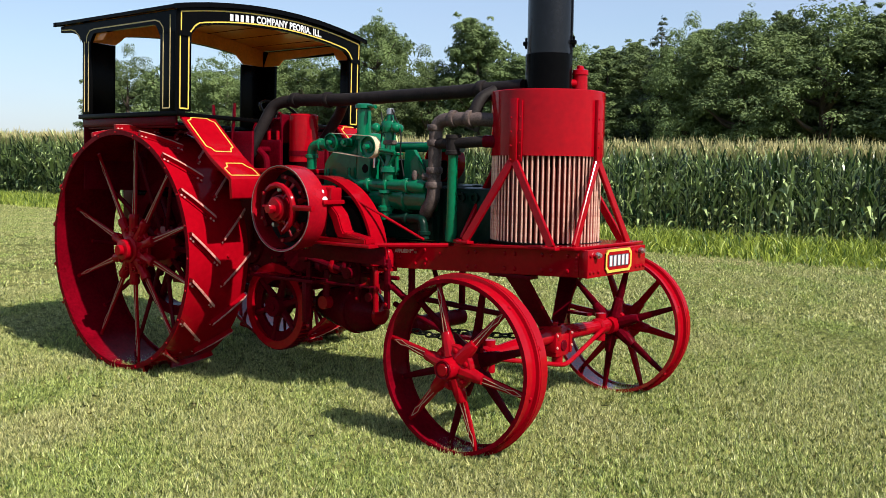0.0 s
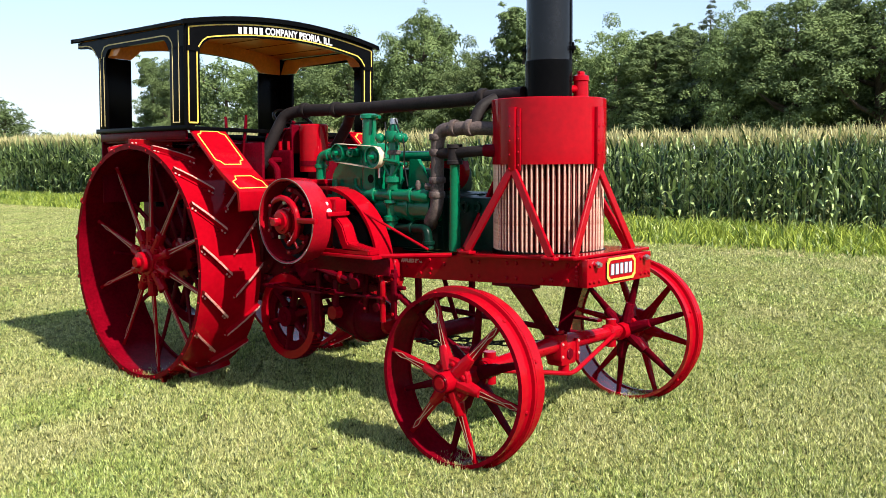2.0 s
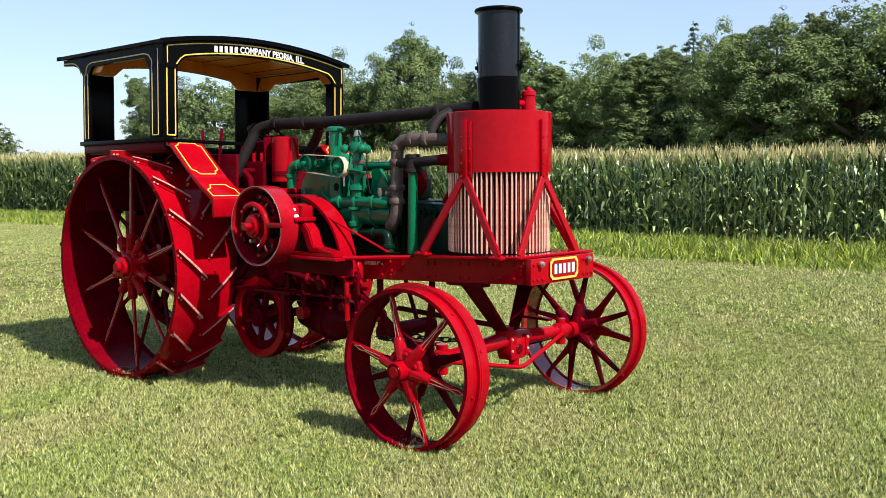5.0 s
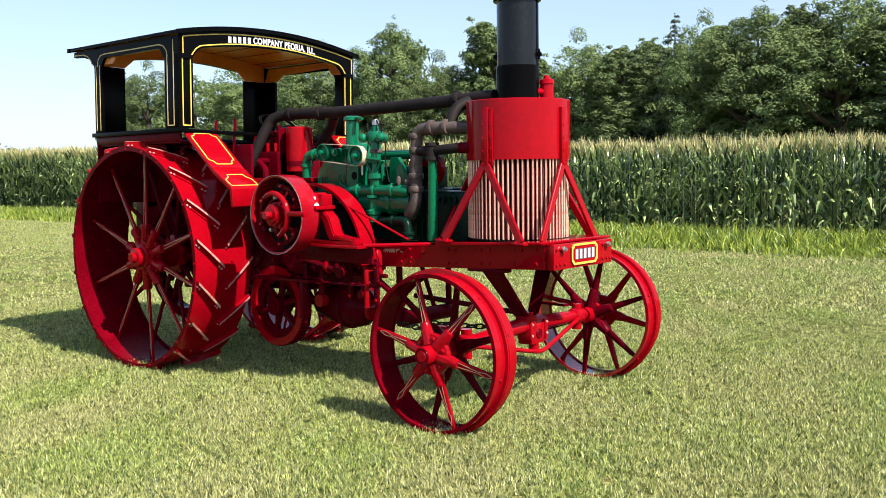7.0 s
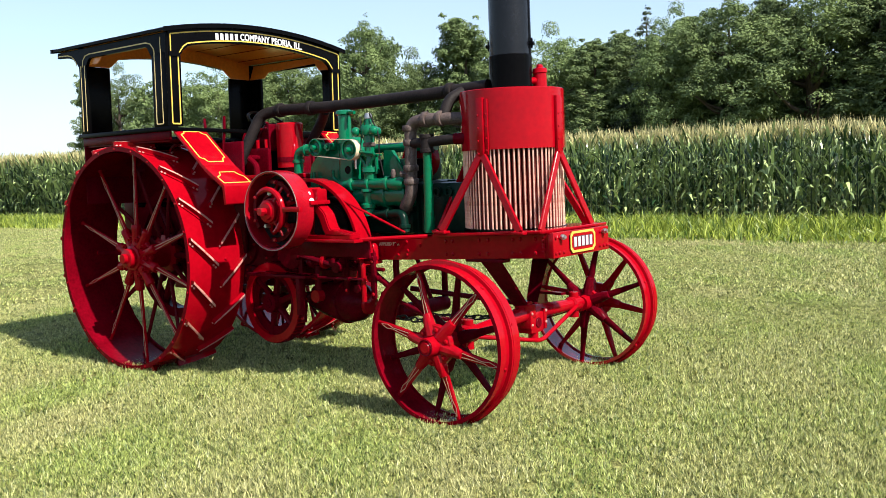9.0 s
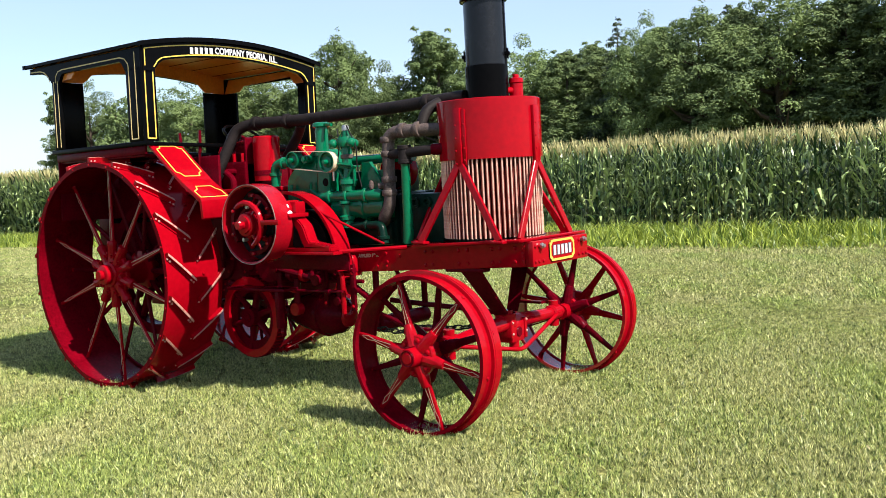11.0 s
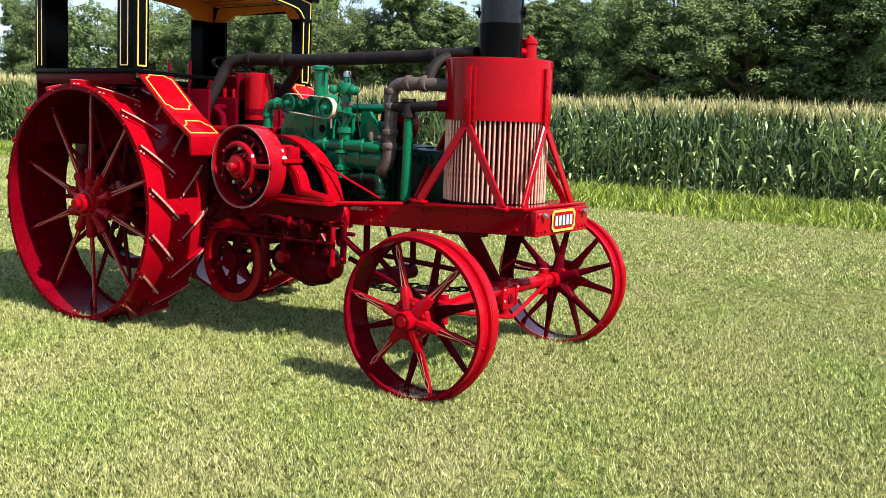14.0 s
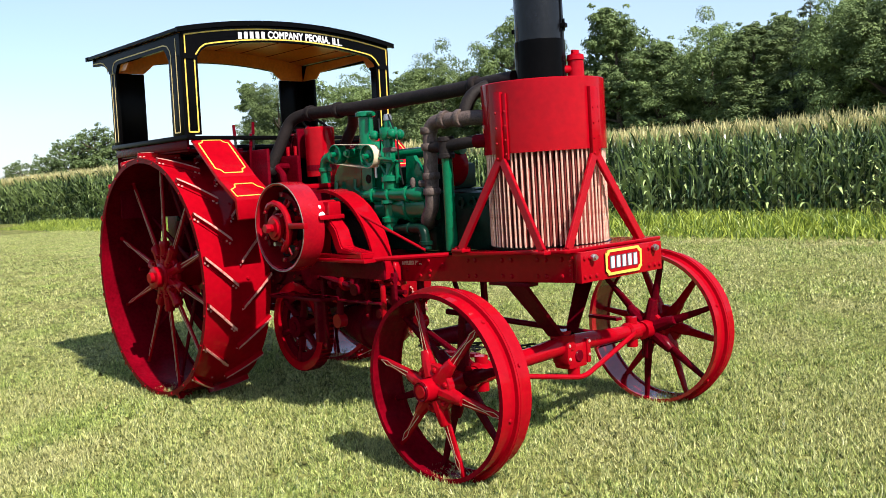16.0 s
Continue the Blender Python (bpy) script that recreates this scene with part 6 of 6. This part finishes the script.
V, F = joined([blades(16000, -30, 8, 10.2, 11.3, 0.01, 0.035, 0.022, 3.0, lambda x, y: np.clip(0.55 + 0.5 * np.sin(x * 0.9 + y * 2) + 0.3 * np.sin(x * 3.1), 0, 1)),
               blades(900, 3.0, 4.0, 5.6, 6.3, 0.01, 0.03, 0.016, 3.0, lambda x, y: np.exp(-((x - 3.5) / 0.22) ** 2 - ((y - 5.95) / 0.16) ** 2)),
               blades(5000, -8, 6, -4, 9, 0.01, 0.03, 0.008, 3.0)])
raw_mesh("dry_grass", V, F, DRY, "pale dry grass clippings lying on the lawn", "dry grass", "stuff")

# unmown weeds along the corn
V, F = joined([blades(34000, -45, 9, 10.9, 13.6, 0.06, 0.22, 0.028, 1.6, lambda x, y: np.clip((y - 10.7) / 1.2 + 0.15 * np.sin(x * 1.7), 0, 1)),
               blades(20000, -45, 9, 12.4, 14.5, 0.15, 0.45, 0.030, 1.3, None, 6, 0.08), blades(3000, -45, 9, 11.6, 14.5, 0.25, 0.55, 0.02, 0.6)])
raw_mesh("weeds", V, F, WEED, "strip of tall bright green weeds before the corn", "weeds", "stuff")


def corn_plant(r):
    """One plant: stalk, a dozen arching leaves and a tassel. Returns leaf and tassel arrays."""
    H = r.uniform(2.14, 2.26)
    V, F, TV, TF = [], [], [], []
    k = 0
    # stalk as three-sided prism
    for z, rad in ((0, 0.016), (H * 0.9, 0.008)):
        for a in range(3):
            V.append((rad * math.cos(a * 2.1), rad * math.sin(a * 2.1), z))
    for a in range(3):
        b = (a + 1) % 3
        F += [(a, b, 3 + b), (a, 3 + b, 3 + a)]
    k = 6
    az = r.uniform(0, math.tau)
    n = 14
    for i in range(n):
        f = i / (n - 1)
        z0 = 0.16 + (H - 0.62) * f
        L = 0.78 * (1 - abs(f - 0.45) * 0.75) * r.uniform(0.8, 1.15)
        a = az + math.pi * i + r.uniform(-0.6, 0.6)
        d = np.array((math.cos(a), math.sin(a), 0))
        s = np.array((-math.sin(a), math.cos(a), 0))
        wmax = r.uniform(0.032, 0.052) * (1 - 0.35 * f)
        # upper leaves stand up, lower ones arch over and hang
        rise = r.uniform(0.9, 1.2) + 0.25 * f
        droop = r.uniform(0.6, 1.35) * (1 - 0.35 * f)
        steps, twist = 6, r.uniform(-0.9, 0.9)
        for q in range(steps):
            t = q / (steps - 1)
            p = d * L * t * (0.56 - 0.12 * f) + np.array((0, 0, z0 + L * (rise * t - droop * t * t)))
            w = wmax * (0.55 + 1.9 * t) * (1 - t) ** 0.75 if t < 1 else 0.003
            off = s * w * math.cos(twist * t) + np.array((0, 0, w * math.sin(twist * t) + 0.25 * w))
            V += [tuple(p - off), tuple(p + off)]
        for q in range(steps - 1):
            o = k + 2 * q
            F += [(o, o + 1, o + 3), (o, o + 3, o + 2)]
        k += 2 * steps
    k = 0
    for i in range(14):
        a, lean = r.uniform(0, math.tau), (0.0 if i == 0 else r.uniform(0.12, 0.60))
        L = r.uniform(0.20, 0.40) * (1.2 if i == 0 else 1)
        d = np.array((math.cos(a) * lean, math.sin(a) * lean, 1.0))
        d /= np.linalg.norm(d)
        s = np.array((-math.sin(a), math.cos(a), 0)) * 0.013
        b = np.array((0, 0, H * 0.80 + 0.08 * H * i / 13))
        for p in (b - s * 0.4, b + s * 0.4, b + d * L * 0.6 + s, b + d * L - s * 0.2):
            TV.append(tuple(p))
        TF += [(k, k + 1, k + 2), (k, k + 2, k + 3)]
        k += 4
    return np.array(V), np.array(F), np.array(TV), np.array(TF)


rc = random.Random(11)
kinds = [corn_plant(rc) for _ in range(10)]
LV, LF, TV, TF = [], [], [], []
lk = tk = 0
for row in range(6):
    y0 = 14.9 + 0.55 * row
    x = -64.0
    while x < 11:
        x += rc.uniform(0.10, 0.17) * (1 if row < 4 else 1.5)
        a, c = rc.uniform(0, math.tau), rc.uniform(0.98, 1.05) * (1 + 0.009 * min(30, max(0, -4 - x)) - 0.010 * max(0, x + 1))
        v, f, tv, tf = kinds[rc.randrange(10)]
        R = np.array(((math.cos(a), math.sin(a), 0), (-math.sin(a), math.cos(a), 0), (0, 0, 1))) * c
        o = np.array((x, y0 + rc.uniform(-0.07, 0.07), -0.02))
        LV.append(v @ R + o)
        LF.append(f + lk)
        lk += len(v)
        TV.append(tv @ R + o)
        TF.append(tf + tk)
        tk += len(tv)
corn = raw_mesh("corn_field", np.concatenate(LV), np.concatenate(LF), CORN, "dense field of tall green corn in tassel", "corn", "stuff")
tas = raw_mesh("corn_tassels", np.concatenate(TV), np.concatenate(TF), TASSEL, "", "", "stuff")
tas.parent = corn

# trees


def tree_parts(r, H, W, shape, leafmat, name, label, n_leaf, size=1.0):
    """A trunk with limbs and a crown of leaf clumps with gaps; shape: 'round', 'tall', 'spire'."""
    root = tagged(new(name), label, "tree", "trees of the wood edge")
    bm = tube([(0, 0, -0.1), (0.05, 0, H * 0.2), (-0.08, 0.05, H * 0.5), (0, 0, H * 0.88)], [W * 0.045, W * 0.034, W * 0.024, 0.03], 9)
    tips = []
    for k in range(11):
        z = H * r.uniform(0.16, 0.72)
        a = r.uniform(0, math.tau)
        L = W * 0.42 * r.uniform(0.6, 1.0) * (1 - (z / H) * (0.7 if shape == "spire" else 0.25))
        e = Vector((math.cos(a) * L, math.sin(a) * L, z + L * 0.55))
        tube([(0, 0, z), (e.x * 0.5, e.y * 0.5, z + L * 0.18), e], [W * 0.018, W * 0.012, 0.02], 5, bm)
        tips.append(e)
    part("trunk", bm, BARK, root)
    # boughs carry flattened pads of foliage, with gaps between them
    C = []
    if shape == "spire":
        for lev in np.linspace(0.0, 0.98, 34):
            reach = W / 2 * (1 - lev) ** 0.85 * r.uniform(0.8, 1.1) + 0.10
            for k in range(max(3, int(9 * (1 - lev)))):
                a = r.uniform(0, math.tau)
                for f in (0.45, 0.85):
                    q = reach * f
                    C.append((math.cos(a) * q, math.sin(a) * q, H * (0.10 + 0.88 * lev) - 0.25 * q, 0.10 + 0.26 * reach * r.uniform(0.6, 1.0)))
        C.append((0, 0, H * 0.98, 0.12))
    else:
        for k in range(64 if shape == "round" else 58):
            t = r.random() ** 0.85
            z = H * (0.16 + 0.78 * t)
            if shape == "round":
                rad = W / 2 * math.sqrt(max(0.03, 1 - ((t - 0.40) / 0.62) ** 2))
            else:
                rad = W / 2 * (1 - 0.60 * t ** 2.0) * (0.82 + 0.25 * math.sin(t * 9 + k))
            a = r.uniform(0, math.tau)
            q = rad * math.sqrt(r.uniform(0.18, 1.0)) * 0.86
            lobe = W * r.uniform(0.09, 0.16) * (1 - 0.30 * t)
            for j in range(7):
                p = [r.gauss(0, 0.66) for _ in range(3)]
                C.append((math.cos(a) * q + p[0] * lobe, math.sin(a) * q + p[1] * lobe, z + p[2] * lobe, lobe * r.uniform(0.38, 0.75)))
        C += [(e.x, e.y, e.z, W * 0.07) for e in tips]
    C = np.array(C)
    g = np.random.default_rng(r.randrange(10 ** 6))
    pick = g.choice(len(C), n_leaf, p=C[:, 3] ** 2 / (C[:, 3] ** 2).sum())
    d = g.normal(size=(n_leaf, 3))
    d[:, 2] = np.where(d[:, 2] < -0.55, -d[:, 2], d[:, 2])      # thin undersides
    d /= np.linalg.norm(d, axis=1)[:, None]
    rad = C[pick, 3] * g.uniform(0.35, 1.15, n_leaf) ** 0.6
    P = C[pick, :3] + d * rad[:, None] * np.array((1.1, 1.1, 0.82))
    # each leaf spray: a small pointed blade, facing roughly outwards and up
    nrm = d + g.normal(size=(n_leaf, 3)) * 0.30 + np.array((0, 0, 0.40))
    nrm /= np.linalg.norm(nrm, axis=1)[:, None]
    u = np.cross(nrm, g.normal(size=(n_leaf, 3)))
    u /= np.linalg.norm(u, axis=1)[:, None]
    v = np.cross(nrm, u)
    s = g.uniform(0.060, 0.140, n_leaf)[:, None] * size
    Q = np.stack([P - u * s * 1.2, P + u * s * 0.9 - v * s * 0.5, P + u * s * 0.4 + v * s * 0.7], 1).reshape(-1, 3)
    Fq = np.arange(3 * n_leaf).reshape(-1, 3)
    cr = raw_mesh("crown", Q, Fq, leafmat)
    cr.parent = root
    return root


rt = random.Random(23)
protos = {
    "round": tree_parts(rt, 13, 9.5, "round", LEAF, "tree", "tall broadleaf tree with dense dark green crown", 40000),
    "round2": tree_parts(rt, 12, 10.5, "round", LEAF_B, "tree", "broad leafy tree with lighter green crown", 40000),
    "tall": tree_parts(rt, 14, 7.0, "tall", LEAF, "tree", "slender leafy tree with uneven green crown", 35000),
    "spire": tree_parts(rt, 13, 5.5, "spire", LEAF_DARK, "tree", "pointed dark green conifer at the wood edge", 24000),
    "back": tree_parts(rt, 13, 10, "round", LEAF, "tree", "leafy green tree standing farther back in the wood", 7500, 2.25),
    "bush": tree_parts(rt, 6.5, 8.0, "round", LEAF_B, "tree", "low spreading tree filling the wood edge", 9000, 1.5),
}
base_h = {"back": 13, "round": 13, "round2": 12, "tall": 14, "spire": 13, "bush": 6.5}
used = set()


def plant(kind, x, y, h, wide=1.0, turn=None):
    s = h / base_h[kind]
    m = Matrix.Translation((x, y, 0)) @ Matrix.Rotation(rt.uniform(0, 6.28) if turn is None else turn, 4, "Z")
    if kind not in used:
        ob = protos[kind]
        ob.matrix_basis = m
        used.add(kind)
    else:
        ob = copy_thing(protos[kind], m)
    ob.scale = (s * wide, s * wide, s)


# the wood's edge: (kind, x, height, width factor), all about 70 m off
for kind, x, h, wide in (("tall", -117.5, 16.8, 0.95), ("round2", -110, 15.5, 0.85), ("back", -99, 14.5, 1.0), ("round2", -89, 14, 1.1), ("tall", -82, 14.2, 1.3), ("round2", -75.5, 14.5, 1.0), ("tall", -69.5, 12.6, 1.2),
                         ("round", -63.2, 17.2, 0.82), ("round2", -56.8, 12.2, 0.95), ("tall", -51.0, 16.6, 1.15), ("tall", -46.0, 12.4, 1.3), ("round2", -41.0, 12.8, 0.95), ("tall", -36.0, 12.6, 1.35),
                         ("spire", -31.6, 15.0, 1.15), ("round2", -29.0, 12.8, 0.8), ("round", -24.0, 14.2, 1.05), ("round2", -18.0, 14.2, 1.1), ("tall", -13.0, 14.4, 1.4), ("round", -7.0, 14.6, 1.05)):
    plant(kind, x, 70 + rt.uniform(-1.5, 1.5), h, wide)
for x, h in ((-34.0, 13.6), (-27.5, 14.0), (-26.0, 14.6), (-22.2, 15.0), (-20.6, 14.8), (-15.8, 15.4), (-12.4, 15.0), (-9.6, 15.6)):      # conifers rising behind
    plant(rt.choice(("spire", "tall", "tall")), x * 1.035, 73.5 + rt.uniform(-0.8, 0.8), h, 1.15)
for x, y, h in ((-65.2, 72.6, 16.2), (-52.4, 72.4, 15.2), (-120.0, 72.8, 13.5)):     # crowns closing behind the two tallest
    plant("back", x, y, h, 0.78)
for k in range(5, 32):     # second rank, and a little low growth
    x = -122 + 4.3 * k + rt.uniform(-1.2, 1.2)
    plant("back", x, 78 + rt.uniform(-2, 3), rt.uniform(11.5, 13.2), 1.35)
    if k % 3 == 1:
        plant("bush", x + 2, 69.0 + rt.uniform(-1, 1), rt.uniform(4.0, 6.0), 1.1)
for x, y, h in ((-212, 100, 8), (-202, 104, 7), (-222, 102, 9), (-192, 108, 6), (-210, 87.6, 14), (-211.9, 83, 17), (-216.5, 79.5, 15), (-220.4, 74.7, 11), (-222.3, 69.2, 10)):
    plant("back", x, y, h, 1.2)
